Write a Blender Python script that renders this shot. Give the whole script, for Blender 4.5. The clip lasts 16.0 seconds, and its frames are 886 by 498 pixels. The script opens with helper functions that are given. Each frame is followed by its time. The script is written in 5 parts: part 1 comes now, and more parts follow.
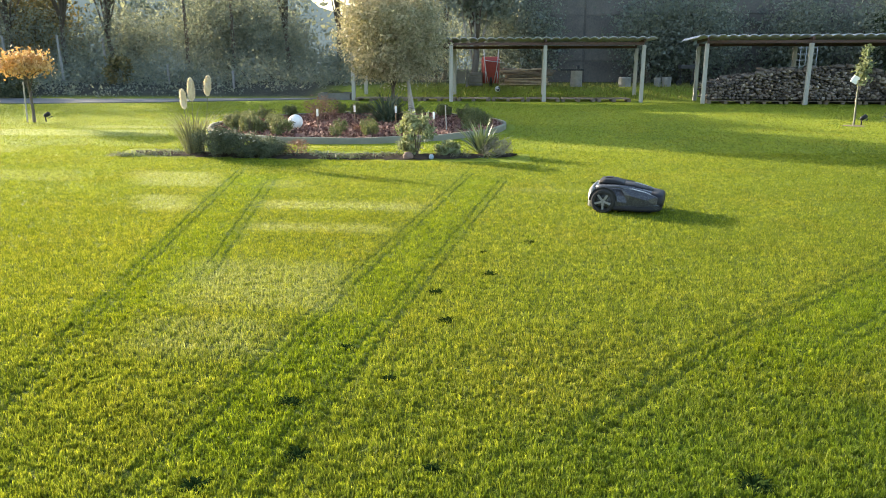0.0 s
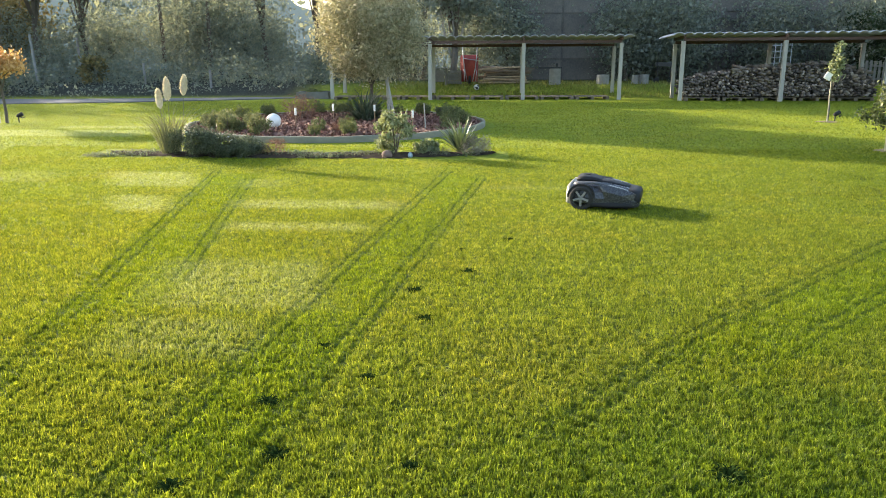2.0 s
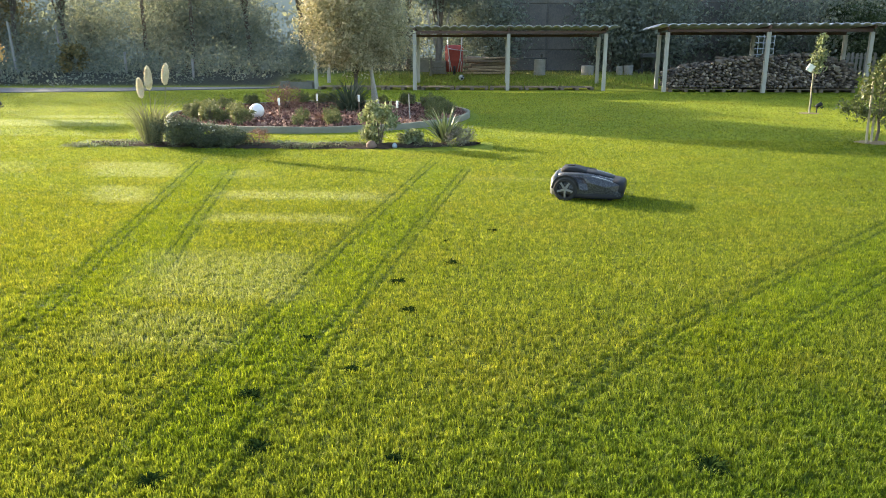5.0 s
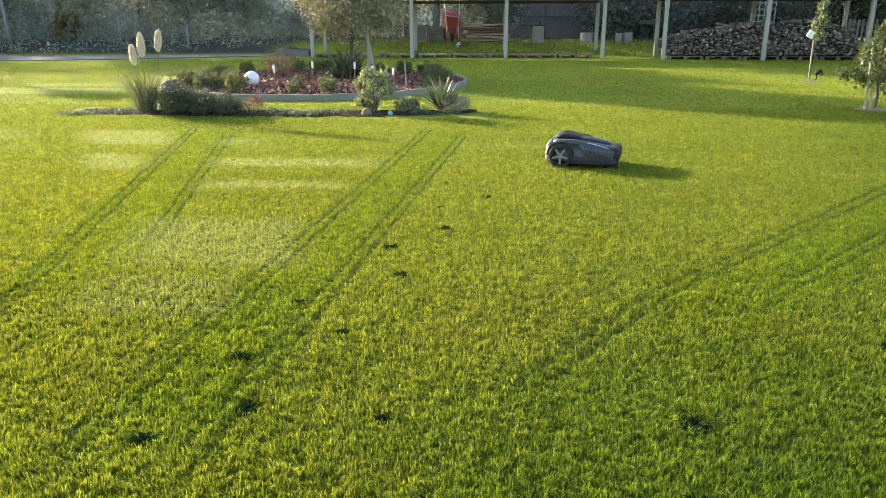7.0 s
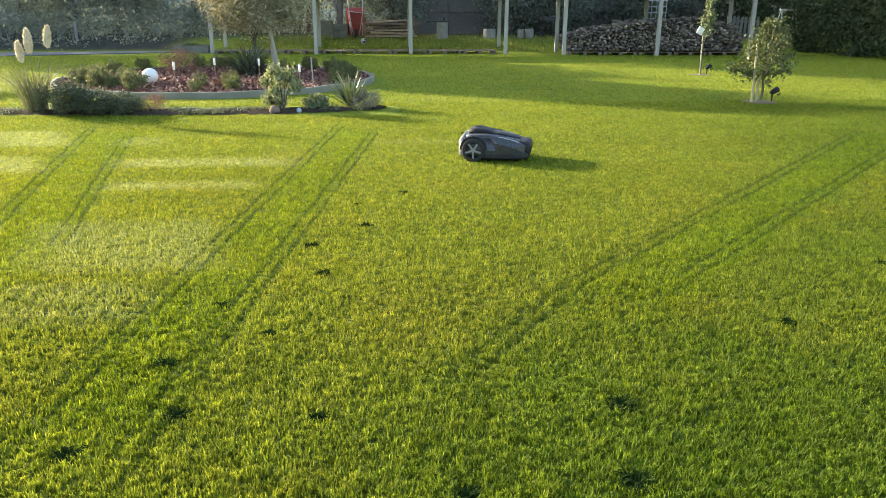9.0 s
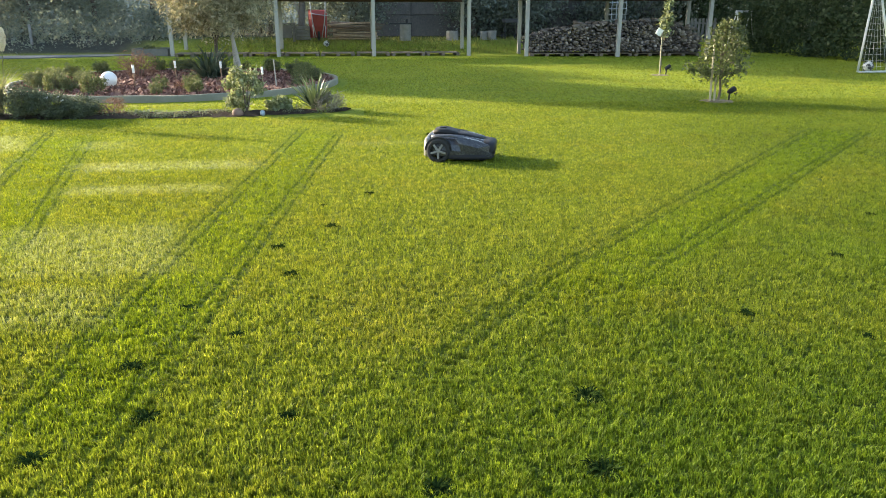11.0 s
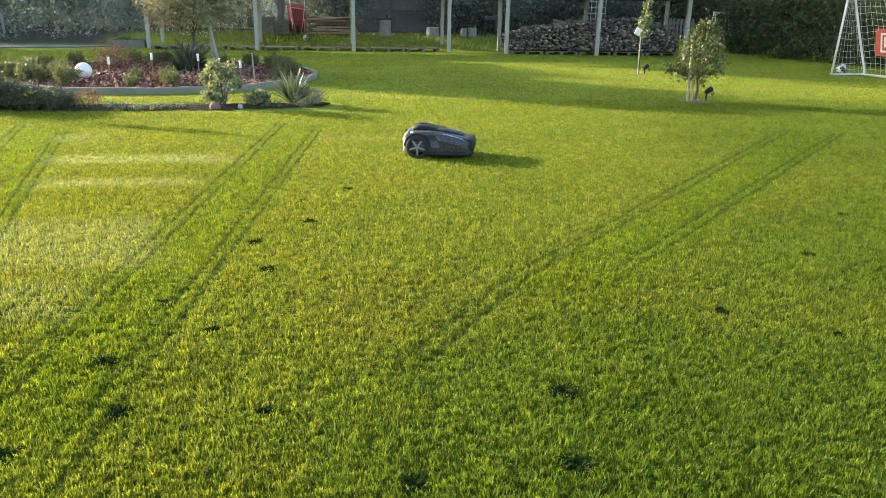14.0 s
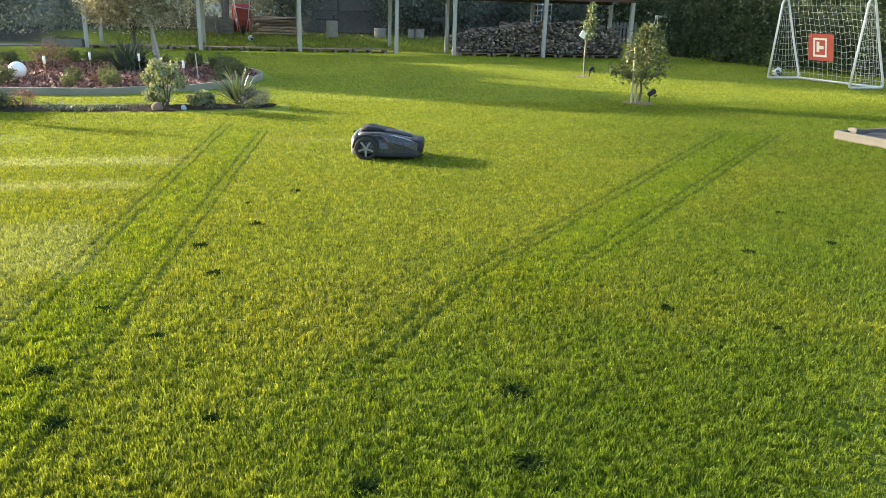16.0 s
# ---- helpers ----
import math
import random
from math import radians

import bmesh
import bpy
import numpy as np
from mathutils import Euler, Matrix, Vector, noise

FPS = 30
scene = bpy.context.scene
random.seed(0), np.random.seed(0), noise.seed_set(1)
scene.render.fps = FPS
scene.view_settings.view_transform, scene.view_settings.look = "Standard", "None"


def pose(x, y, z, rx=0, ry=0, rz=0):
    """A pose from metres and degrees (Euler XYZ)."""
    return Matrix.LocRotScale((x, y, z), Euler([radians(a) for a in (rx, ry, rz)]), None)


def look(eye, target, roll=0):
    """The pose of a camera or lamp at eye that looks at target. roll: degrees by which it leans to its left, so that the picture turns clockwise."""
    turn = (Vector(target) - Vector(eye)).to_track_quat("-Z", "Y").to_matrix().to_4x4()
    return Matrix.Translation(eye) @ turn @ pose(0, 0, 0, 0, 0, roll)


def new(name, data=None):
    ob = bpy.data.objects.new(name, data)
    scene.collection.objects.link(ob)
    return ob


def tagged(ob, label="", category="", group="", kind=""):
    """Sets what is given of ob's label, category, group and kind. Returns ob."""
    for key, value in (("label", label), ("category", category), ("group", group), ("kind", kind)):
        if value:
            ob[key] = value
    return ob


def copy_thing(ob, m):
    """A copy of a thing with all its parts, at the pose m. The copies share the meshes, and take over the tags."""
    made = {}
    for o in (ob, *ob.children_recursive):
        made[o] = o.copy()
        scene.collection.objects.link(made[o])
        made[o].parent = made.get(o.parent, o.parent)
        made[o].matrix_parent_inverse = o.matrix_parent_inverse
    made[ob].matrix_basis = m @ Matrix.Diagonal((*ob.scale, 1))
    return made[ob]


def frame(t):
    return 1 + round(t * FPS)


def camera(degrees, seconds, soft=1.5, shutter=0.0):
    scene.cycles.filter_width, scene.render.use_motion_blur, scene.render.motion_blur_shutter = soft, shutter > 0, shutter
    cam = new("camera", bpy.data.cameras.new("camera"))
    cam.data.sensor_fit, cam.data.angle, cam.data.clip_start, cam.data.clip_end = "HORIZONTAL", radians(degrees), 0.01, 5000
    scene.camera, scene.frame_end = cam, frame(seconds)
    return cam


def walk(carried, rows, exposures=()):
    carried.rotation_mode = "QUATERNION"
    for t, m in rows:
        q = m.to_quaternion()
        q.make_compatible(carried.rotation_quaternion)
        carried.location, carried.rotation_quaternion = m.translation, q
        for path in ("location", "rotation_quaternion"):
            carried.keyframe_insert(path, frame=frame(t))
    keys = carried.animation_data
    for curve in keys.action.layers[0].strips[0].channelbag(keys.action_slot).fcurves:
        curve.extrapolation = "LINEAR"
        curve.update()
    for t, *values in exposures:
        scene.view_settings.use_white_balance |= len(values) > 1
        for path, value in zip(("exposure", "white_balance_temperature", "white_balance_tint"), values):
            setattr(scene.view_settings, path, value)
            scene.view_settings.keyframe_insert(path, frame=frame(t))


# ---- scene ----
cam = camera(62.0, 16.0, soft=0.9)
EXPOSURE = 1.79
PATH = [
    (0, (0.299, 0.093, 1.563), (0.105, 2.019, 1.061), -0.1),
    (0.5, (0.305, 0.091, 1.563), (0.13, 2.019, 1.06), -0.2),
    (1, (0.311, 0.091, 1.563), (0.144, 2.02, 1.062), -0.4),
    (1.5, (0.316, 0.095, 1.559), (0.163, 2.025, 1.056), -0.4),
    (2, (0.318, 0.094, 1.556), (0.175, 2.024, 1.05), -0.3),
    (2.5, (0.319, 0.091, 1.555), (0.186, 2.02, 1.046), -0.3),
    (3, (0.317, 0.092, 1.558), (0.197, 2.02, 1.04), -0.2),
    (3.5, (0.32, 0.096, 1.556), (0.205, 2.024, 1.035), -0.3),
    (4, (0.324, 0.105, 1.554), (0.225, 2.033, 1.03), -0.3),
    (4.2, (0.318, 0.113, 1.56), (0.227, 2.041, 1.036), -0.3),
    (6.3, (0.373, 0.093, 1.53), (0.235, 2.001, 0.946), 0.1),
    (6.5, (0.382, 0.106, 1.521), (0.24, 2.01, 0.924), -0.2),
    (7, (0.367, 0.097, 1.529), (0.269, 2.0, 0.921), -0.1),
    (7.5, (0.337, 0.09, 1.532), (0.315, 1.993, 0.914), -0.5),
    (8, (0.312, 0.081, 1.532), (0.361, 1.981, 0.908), -0.0),
    (8.5, (0.296, 0.077, 1.533), (0.403, 1.975, 0.912), 0.2),
    (9, (0.287, 0.07, 1.53), (0.433, 1.966, 0.913), 0.2),
    (9.2, (0.282, 0.065, 1.535), (0.446, 1.961, 0.92), 0.2),
    (11.3, (0.282, 0.027, 1.521), (0.526, 1.915, 0.91), 0.3),
    (11.5, (0.282, 0.026, 1.522), (0.528, 1.913, 0.908), 0.6),
    (12, (0.281, 0.026, 1.521), (0.533, 1.914, 0.911), 0.7),
    (12.5, (0.281, 0.026, 1.521), (0.543, 1.913, 0.914), 0.7),
    (13, (0.282, 0.028, 1.521), (0.557, 1.913, 0.912), 1.0),
    (13.5, (0.282, 0.027, 1.521), (0.565, 1.908, 0.904), 1.0),
    (14, (0.283, 0.03, 1.521), (0.577, 1.909, 0.901), 1.1),
    (14.5, (0.285, 0.031, 1.52), (0.584, 1.908, 0.898), 1.3),
    (15, (0.286, 0.034, 1.52), (0.622, 1.905, 0.899), 1.6),
    (15.5, (0.286, 0.036, 1.519), (0.674, 1.899, 0.902), 1.6),
    (16, (0.286, 0.037, 1.518), (0.713, 1.892, 0.905), 1.7),
]
walk(cam, [(t, look(eye, target, roll)) for t, eye, target, roll in PATH], [(0, EXPOSURE), (16, EXPOSURE)])

# ---- light ----
SUN_AZ, SUN_EL = -55.0, 14.5      # degrees clockwise from +y, degrees above the horizon
world = bpy.data.worlds.new("world")
scene.world = world
world.use_nodes = True
wn = world.node_tree.nodes
sky = wn.new("ShaderNodeTexSky")
sky.sky_type = 'NISHITA'
sky.sun_disc = False
sky.sun_elevation = radians(SUN_EL)
sky.sun_rotation = radians(SUN_AZ)
sky.dust_density = 2.0
wn["Background"].inputs["Strength"].default_value = 0.18
world.node_tree.links.new(sky.outputs[0], wn["Background"].inputs["Color"])
sun_data = bpy.data.lights.new("sun", 'SUN')
sun_data.energy, sun_data.angle, sun_data.color = 5.0, radians(0.5), (1.0, 0.86, 0.66)
sun = new("sun", sun_data)
sd = Vector((math.sin(radians(SUN_AZ)) * math.cos(radians(SUN_EL)), math.cos(radians(SUN_AZ)) * math.cos(radians(SUN_EL)), math.sin(radians(SUN_EL))))
sun.matrix_world = look(sd * 60, (0, 0, 0))

# ---- materials ----
class Net:
    """Short hand for building a node material."""
    def __init__(self, name):
        self.m = bpy.data.materials.new(name)
        self.m.use_nodes = True
        self.t = self.m.node_tree
        self.b = self.t.nodes["Principled BSDF"]
        self.out = self.t.nodes["Material Output"]
        self.co = self.t.nodes.new("ShaderNodeTexCoord").outputs["Object"]
    def link(self, a, b):
        self.t.links.new(a, b)
    def put(self, v, socket):
        if hasattr(v, "is_output"):
            self.link(v, socket)
        else:
            socket.default_value = v
    def math(self, op, a, b=0.0, c=0.0, clamp=False):
        n = self.t.nodes.new("ShaderNodeMath")
        n.operation, n.use_clamp = op, clamp
        for v, s in zip((a, b, c), n.inputs):
            self.put(v, s)
        return n.outputs[0]
    def noise(self, scale, detail=4.0, rough=0.55, co=None, stretch=None):
        n = self.t.nodes.new("ShaderNodeTexNoise")
        n.inputs["Scale"].default_value, n.inputs["Detail"].default_value, n.inputs["Roughness"].default_value = scale, detail, rough
        src = co or self.co
        if stretch:
            mp = self.t.nodes.new("ShaderNodeMapping")
            mp.inputs["Scale"].default_value = stretch
            self.link(src, mp.inputs["Vector"])
            src = mp.outputs[0]
        self.link(src, n.inputs["Vector"])
        return n.outputs["Fac"]
    def ramp(self, fac, stops):
        n = self.t.nodes.new("ShaderNodeValToRGB")
        e = n.color_ramp.elements
        while len(e) < len(stops):
            e.new(0.5)
        for el, (p, c) in zip(e, stops):
            el.position, el.color = p, (*c, 1)
        self.link(fac, n.inputs[0])
        return n.outputs[0]
    def mix(self, fac, a, b, mode='MIX'):
        n = self.t.nodes.new("ShaderNodeMix")
        n.data_type, n.blend_type = 'RGBA', mode
        self.put(fac, n.inputs[0])
        self.put(a if hasattr(a, "is_output") else (*a, 1), n.inputs[6])
        self.put(b if hasattr(b, "is_output") else (*b, 1), n.inputs[7])
        return n.outputs[2]
    def smooth(self, v, lo, hi, a=0.0, b=1.0):
        n = self.t.nodes.new("ShaderNodeMapRange")
        n.interpolation_type = 'SMOOTHSTEP'
        self.put(v, n.inputs[0])
        for i, w in enumerate((lo, hi, a, b)):
            n.inputs[1 + i].default_value = w
        return n.outputs[0]
    def bump(self, height, strength=0.3, dist=0.01):
        n = self.t.nodes.new("ShaderNodeBump")
        n.inputs["Strength"].default_value, n.inputs["Distance"].default_value = strength, dist
        self.link(height, n.inputs["Height"])
        self.link(n.outputs[0], self.b.inputs["Normal"])
    def xy(self):
        s = self.t.nodes.new("ShaderNodeSeparateXYZ")
        g = self.t.nodes.new("ShaderNodeNewGeometry")
        self.link(g.outputs["Position"], s.inputs[0])
        return s.outputs[0], s.outputs[1], s.outputs[2]
    def island(self):
        return self.t.nodes.new("ShaderNodeNewGeometry").outputs["Random Per Island"]
    def obrand(self):
        return self.t.nodes.new("ShaderNodeObjectInfo").outputs["Random"]
    def set(self, colour, rough=0.8, metal=0.0, spec=None):
        self.put(colour if hasattr(colour, "is_output") else (*colour, 1), self.b.inputs["Base Color"])
        self.put(rough, self.b.inputs["Roughness"])
        self.b.inputs["Metallic"].default_value = metal
        if spec is not None:
            self.b.inputs["Specular IOR Level"].default_value = spec
        return self
    def translucent(self, colour, amount):
        tr = self.t.nodes.new("ShaderNodeBsdfTranslucent")
        self.put(colour if hasattr(colour, "is_output") else (*colour, 1), tr.inputs[0])
        mx = self.t.nodes.new("ShaderNodeMixShader")
        mx.inputs[0].default_value = amount
        self.link(self.b.outputs[0], mx.inputs[1])
        self.link(tr.outputs[0], mx.inputs[2])
        self.link(mx.outputs[0], self.out.inputs["Surface"])


def plain(name, a, b, rough=0.8, scale=6.0, fine=60.0, metal=0.0, bump=0.25, dist=0.004, spec=None, stretch=None):
    """A surface with broad and fine variation between two colours."""
    n = Net(name)
    big, small = n.noise(scale, 5.0, 0.6, stretch=stretch), n.noise(fine, 3.0, 0.6, stretch=stretch)
    f = n.math('ADD', n.math('MULTIPLY', big, 0.65), n.math('MULTIPLY', small, 0.35))
    n.set(n.ramp(f, [(0.32, a), (0.68, b)]), n.smooth(small, 0.2, 0.8, rough - 0.08, min(1.0, rough + 0.1)), metal, spec)
    n.bump(small, bump, dist)
    return n.m


def leafy(name, a, b, c, amount=0.35, rough=0.55, patch=0.6, spec=0.3):
    """Leaves: colour differs from leaf to leaf and over the crown, light passes through."""
    n = Net(name)
    f = n.math('ADD', n.math('MULTIPLY', n.island(), 0.6), n.math('MULTIPLY', n.noise(patch, 3.0), 0.4))
    col = n.ramp(f, [(0.15, a), (0.5, b), (0.85, c)])
    n.set(col, rough, 0.0, spec)
    n.translucent(n.mix(0.5, col, (1.0, 0.9, 0.25), 'MULTIPLY'), amount)
    return n.m


# wheel tracks of the mower on the lawn: x0, y0, x1, y1
TRACKS = [(-0.36, 10.3, -0.86, 5.2), (-0.86, 5.2, -1.14, 2.3), (0.12, 9.7, -0.36, 5.3), (-0.36, 5.3, -0.66, 2.4),
          (-3.67, 10.4, -2.66, 5.7), (-2.66, 5.7, -2.05, 2.9), (-2.95, 9.6, -1.95, 5.0),
          (6.6, 9.5, 1.40, 4.08), (1.40, 4.08, 0.55, 2.9), (7.1, 9.1, 2.03, 4.09)]
# dewy strips the mower has left: centre x, y, half width, half depth, slant of the ends, thickness
DEW = [(-4.25, 9.5, 0.68, 0.62, -0.5, 1.0), (-3.62, 7.85, 0.42, 0.48, -0.5, 1.0), (-1.62, 7.85, 0.98, 0.27, -0.25, 0.9),
       (-1.58, 6.78, 0.78, 0.2, -0.25, 0.85), (-1.52, 5.0, 0.72, 0.62, -0.25, 0.62), (-1.5, 3.95, 0.52, 0.36, -0.2, 0.5),
       (-2.65, 9.2, 0.35, 0.35, -0.25, 0.5), (0.9, 9.0, 0.9, 0.18, 0.0, 0.3), (-6.6, 9.6, 1.0, 0.5, -0.5, 0.5), (-9.5, 15.4, 2.4, 0.7, -0.3, 0.7), (-8.0, 16.8, 2.0, 0.35, -0.2, 0.6), (-10.5, 12.5, 2.2, 0.6, -0.3, 0.6)]


def grass_colour(n, per_blade):
    x, y, z = n.xy()
    big = n.noise(0.42, 4.0, 0.6)
    mid = n.noise(2.6, 4.0, 0.65)
    streak = n.noise(1.0, 4.0, 0.6, stretch=(0.45, 2.8, 1.0))
    f = n.math('ADD', n.math('MULTIPLY', big, 0.35), n.math('ADD', n.math('MULTIPLY', mid, 0.35), n.math('MULTIPLY', streak, 0.30)))
    if per_blade:
        f = n.math('ADD', n.math('MULTIPLY', f, 0.56), n.math('MULTIPLY', n.island(), 0.44))
    else:
        f = n.math('ADD', n.math('MULTIPLY', f, 0.7), n.math('MULTIPLY', n.noise(45.0, 3.0, 0.7), 0.3))
    col = n.ramp(f, [(0.27, G0), (0.42, G1), (0.58, G2), (0.76, G3)])
    # darker green at right and a lighter tint at left, painted for how the low sun falls, and a thin straw-coloured
    # patch
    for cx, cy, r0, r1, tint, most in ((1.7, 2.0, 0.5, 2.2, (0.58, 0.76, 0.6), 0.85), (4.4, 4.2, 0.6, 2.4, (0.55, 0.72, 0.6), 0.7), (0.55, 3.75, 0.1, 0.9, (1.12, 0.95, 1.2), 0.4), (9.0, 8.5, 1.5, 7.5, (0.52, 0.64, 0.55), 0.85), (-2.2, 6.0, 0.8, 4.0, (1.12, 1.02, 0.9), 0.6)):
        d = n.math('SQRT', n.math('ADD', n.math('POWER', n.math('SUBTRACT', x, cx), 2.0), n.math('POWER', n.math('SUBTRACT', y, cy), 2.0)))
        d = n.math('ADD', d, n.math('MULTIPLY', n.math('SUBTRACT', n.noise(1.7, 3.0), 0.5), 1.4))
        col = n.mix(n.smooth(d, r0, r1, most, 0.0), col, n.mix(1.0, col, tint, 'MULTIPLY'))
    # olive, drier patches between the green ones
    dry = n.smooth(n.noise(0.85, 4.0, 0.65), 0.46, 0.68, 0.0, 0.6)
    col = n.mix(dry, col, n.mix(1.0, col, (1.10, 0.95, 0.95), 'MULTIPLY'))
    # little clumps a few centimetres across, drawn out sideways
    clump = n.noise(1.0, 3.0, 0.7, stretch=(26.0, 42.0, 1.0))
    col = n.mix(1.0, col, n.ramp(clump, [(0.36, (0.66, 0.71, 0.71)), (0.64, (1.24, 1.22, 1.18))]), 'MULTIPLY')
    tussock = n.noise(1.0, 3.0, 0.6, stretch=(11.0, 15.0, 1.0))
    col = n.mix(1.0, col, n.ramp(tussock, [(0.38, (0.68, 0.74, 0.72)), (0.62, (1.22, 1.20, 1.16))]), 'MULTIPLY')
    # the freshly mown strip between two tracks is a cleaner green
    for x0, y0, x1, y1, hw in ((-0.12, 10.0, -0.9, 2.4, 0.26), (-3.3, 10.0, -2.0, 3.8, 0.36), (6.85, 9.3, 1.3, 3.5, 0.30)):
        l = math.hypot(x1 - x0, y1 - y0)
        ux, uy = (x1 - x0) / l, (y1 - y0) / l
        across = n.math('ABSOLUTE', n.math('ADD', n.math('MULTIPLY', x, -uy), n.math('MULTIPLY_ADD', y, ux, uy * x0 - ux * y0)))
        along = n.math('ABSOLUTE', n.math('ADD', n.math('MULTIPLY', x, ux), n.math('MULTIPLY_ADD', y, uy, -ux * x0 - uy * y0 - l / 2)))
        k = n.math('MULTIPLY', n.smooth(across, hw - 0.08, hw + 0.08, 0.8, 0.0), n.smooth(along, l / 2 - 0.5, l / 2 + 0.2, 1.0, 0.0))
        col = n.mix(k, col, n.mix(1.0, col, (0.85, 0.96, 0.5), 'MULTIPLY'))
    # wheel tracks: pressed, darker grass
    worn, wander = None, n.noise(3.0, 3.0)
    for x0, y0, x1, y1 in TRACKS:
        l = math.hypot(x1 - x0, y1 - y0)
        ux, uy = (x1 - x0) / l, (y1 - y0) / l
        across = n.math('ABSOLUTE', n.math('ADD', n.math('MULTIPLY', x, -uy), n.math('MULTIPLY_ADD', y, ux, uy * x0 - ux * y0)))
        along = n.math('ABSOLUTE', n.math('ADD', n.math('MULTIPLY', x, ux), n.math('MULTIPLY_ADD', y, uy, -ux * x0 - uy * y0 - l / 2)))
        across = n.math('ADD', across, n.math('MULTIPLY', n.math('SUBTRACT', wander, 0.5), 0.07))
        twin = n.math('ABSOLUTE', n.math('SUBTRACT', across, 0.048))
        tread = n.smooth(n.math('SINE', n.math('MULTIPLY', along, 2 * math.pi / 0.085)), -0.5, 0.5, 0.35, 1.0)
        k = n.math('MULTIPLY', n.math('ADD', n.math('MULTIPLY', tread, n.smooth(twin, 0.004, 0.026, 0.85, 0.0)), n.smooth(across, 0.05, 0.13, 0.16, 0.0)), n.smooth(along, l / 2 - 0.02, l / 2 + 0.05, 1.0, 0.0))
        worn = k if worn is None else n.math('MAXIMUM', worn, k)
    worn = n.math('MULTIPLY', worn, n.smooth(y, 2.4, 6.0, 0.75, 1.0))
    worn = n.math('MULTIPLY', worn, n.smooth(n.noise(11.0, 3.0), 0.30, 0.55, 0.35, 1.0))
    col = n.mix(worn, col, (0.038, 0.074, 0.008))
    dew = None
    for cx, cy, hx, hy, k, thick in DEW:
        dy = n.math('SUBTRACT', y, cy)
        dx = n.math('ABSOLUTE', n.math('ADD', n.math('SUBTRACT', x, cx), n.math('MULTIPLY', dy, -k)))
        q = n.math('MULTIPLY', n.smooth(dx, hx - 0.34, hx + 0.10, 1.0, 0.0), n.smooth(n.math('ABSOLUTE', dy), hy - 0.2, hy + 0.08, 1.0, 0.0))
        q = n.math('MULTIPLY', q, thick)
        dew = q if dew is None else n.math('MAXIMUM', dew, q)
    # dew clings to some blades and not to others, and more in some clumps
    beads = n.math('FRACT', n.math('MULTIPLY', n.island(), 17.0)) if per_blade else n.noise(90.0, 3.0, 0.8)
    dew = n.math('MULTIPLY', dew, n.smooth(n.noise(16.0, 4.0, 0.7), 0.34, 0.66, 0.12, 1.0))
    dew = n.math('MULTIPLY', dew, n.smooth(beads, 0.35, 0.65, 0.20, 0.95))
    return n.mix(dew, col, (0.50, 0.52, 0.32)), worn


G0, G1, G2, G3 = (0.082, 0.112, 0.014), (0.164, 0.205, 0.018), (0.252, 0.290, 0.026), (0.350, 0.372, 0.065)
n = Net("mown_grass_blades")
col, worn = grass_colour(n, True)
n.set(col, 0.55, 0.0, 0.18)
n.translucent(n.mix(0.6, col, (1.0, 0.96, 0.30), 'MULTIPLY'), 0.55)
M_BLADE = n.m

n = Net("lawn_turf")
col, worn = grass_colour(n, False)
x, y, z = n.xy()
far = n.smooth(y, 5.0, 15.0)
# Near turf speckled darker in its colour, for the shaded gaps between blades.
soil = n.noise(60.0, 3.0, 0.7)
near_gap_col = n.mix(n.smooth(soil, 0.35, 0.65), (0.040, 0.060, 0.012), col)
col = n.mix(far, near_gap_col, col)
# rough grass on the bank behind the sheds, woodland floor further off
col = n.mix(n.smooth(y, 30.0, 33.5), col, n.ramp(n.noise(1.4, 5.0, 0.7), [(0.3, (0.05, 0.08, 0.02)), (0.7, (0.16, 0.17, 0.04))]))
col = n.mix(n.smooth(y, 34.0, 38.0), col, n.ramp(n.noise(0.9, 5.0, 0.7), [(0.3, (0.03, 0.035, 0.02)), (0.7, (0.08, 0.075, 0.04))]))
# Floor at the left, its colour also darkened for the shade under the trees.
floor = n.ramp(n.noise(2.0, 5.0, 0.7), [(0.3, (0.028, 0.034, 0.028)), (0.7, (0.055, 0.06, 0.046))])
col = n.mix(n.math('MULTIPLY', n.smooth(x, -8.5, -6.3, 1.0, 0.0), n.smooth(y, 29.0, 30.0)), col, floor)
n.set(col, 0.85, 0.0, 0.1)
n.bump(n.math('ADD', n.noise(38.0, 4.0, 0.75), n.noise(9.0, 3.0)), 0.9, 0.035)
n.translucent(n.mix(0.6, col, (1.0, 0.92, 0.25), 'MULTIPLY'), 0.0)
M_TURF = n.m

M_POST = plain("weathered_pale_wood", (0.27, 0.25, 0.215), (0.42, 0.395, 0.345), 0.75, 3.0, 40.0, stretch=(1, 1, 0.12))
M_BEAM = plain("reddish_stained_timber", (0.055, 0.028, 0.022), (0.10, 0.05, 0.038), 0.7, 3.0, 40.0, stretch=(0.2, 1, 1))
M_SHEET = plain("grey_fibre_roof_sheet", (0.33, 0.33, 0.36), (0.48, 0.47, 0.51), 0.6, 1.5, 30.0)
M_LOG = plain("split_firewood", (0.28, 0.20, 0.13), (0.50, 0.39, 0.27), 0.85, 8.0, 60.0)
M_LOGDARK = plain("grey_weathered_firewood", (0.10, 0.08, 0.065), (0.26, 0.20, 0.15), 0.9, 4.0, 40.0)
M_BARK = plain("tree_bark", (0.06, 0.05, 0.04), (0.16, 0.13, 0.10), 0.95, 5.0, 40.0, bump=0.8, dist=0.02, stretch=(1, 1, 0.2))
M_PALLET = plain("old_pallet_wood", (0.10, 0.078, 0.055), (0.22, 0.175, 0.12), 0.85, 4.0, 50.0)
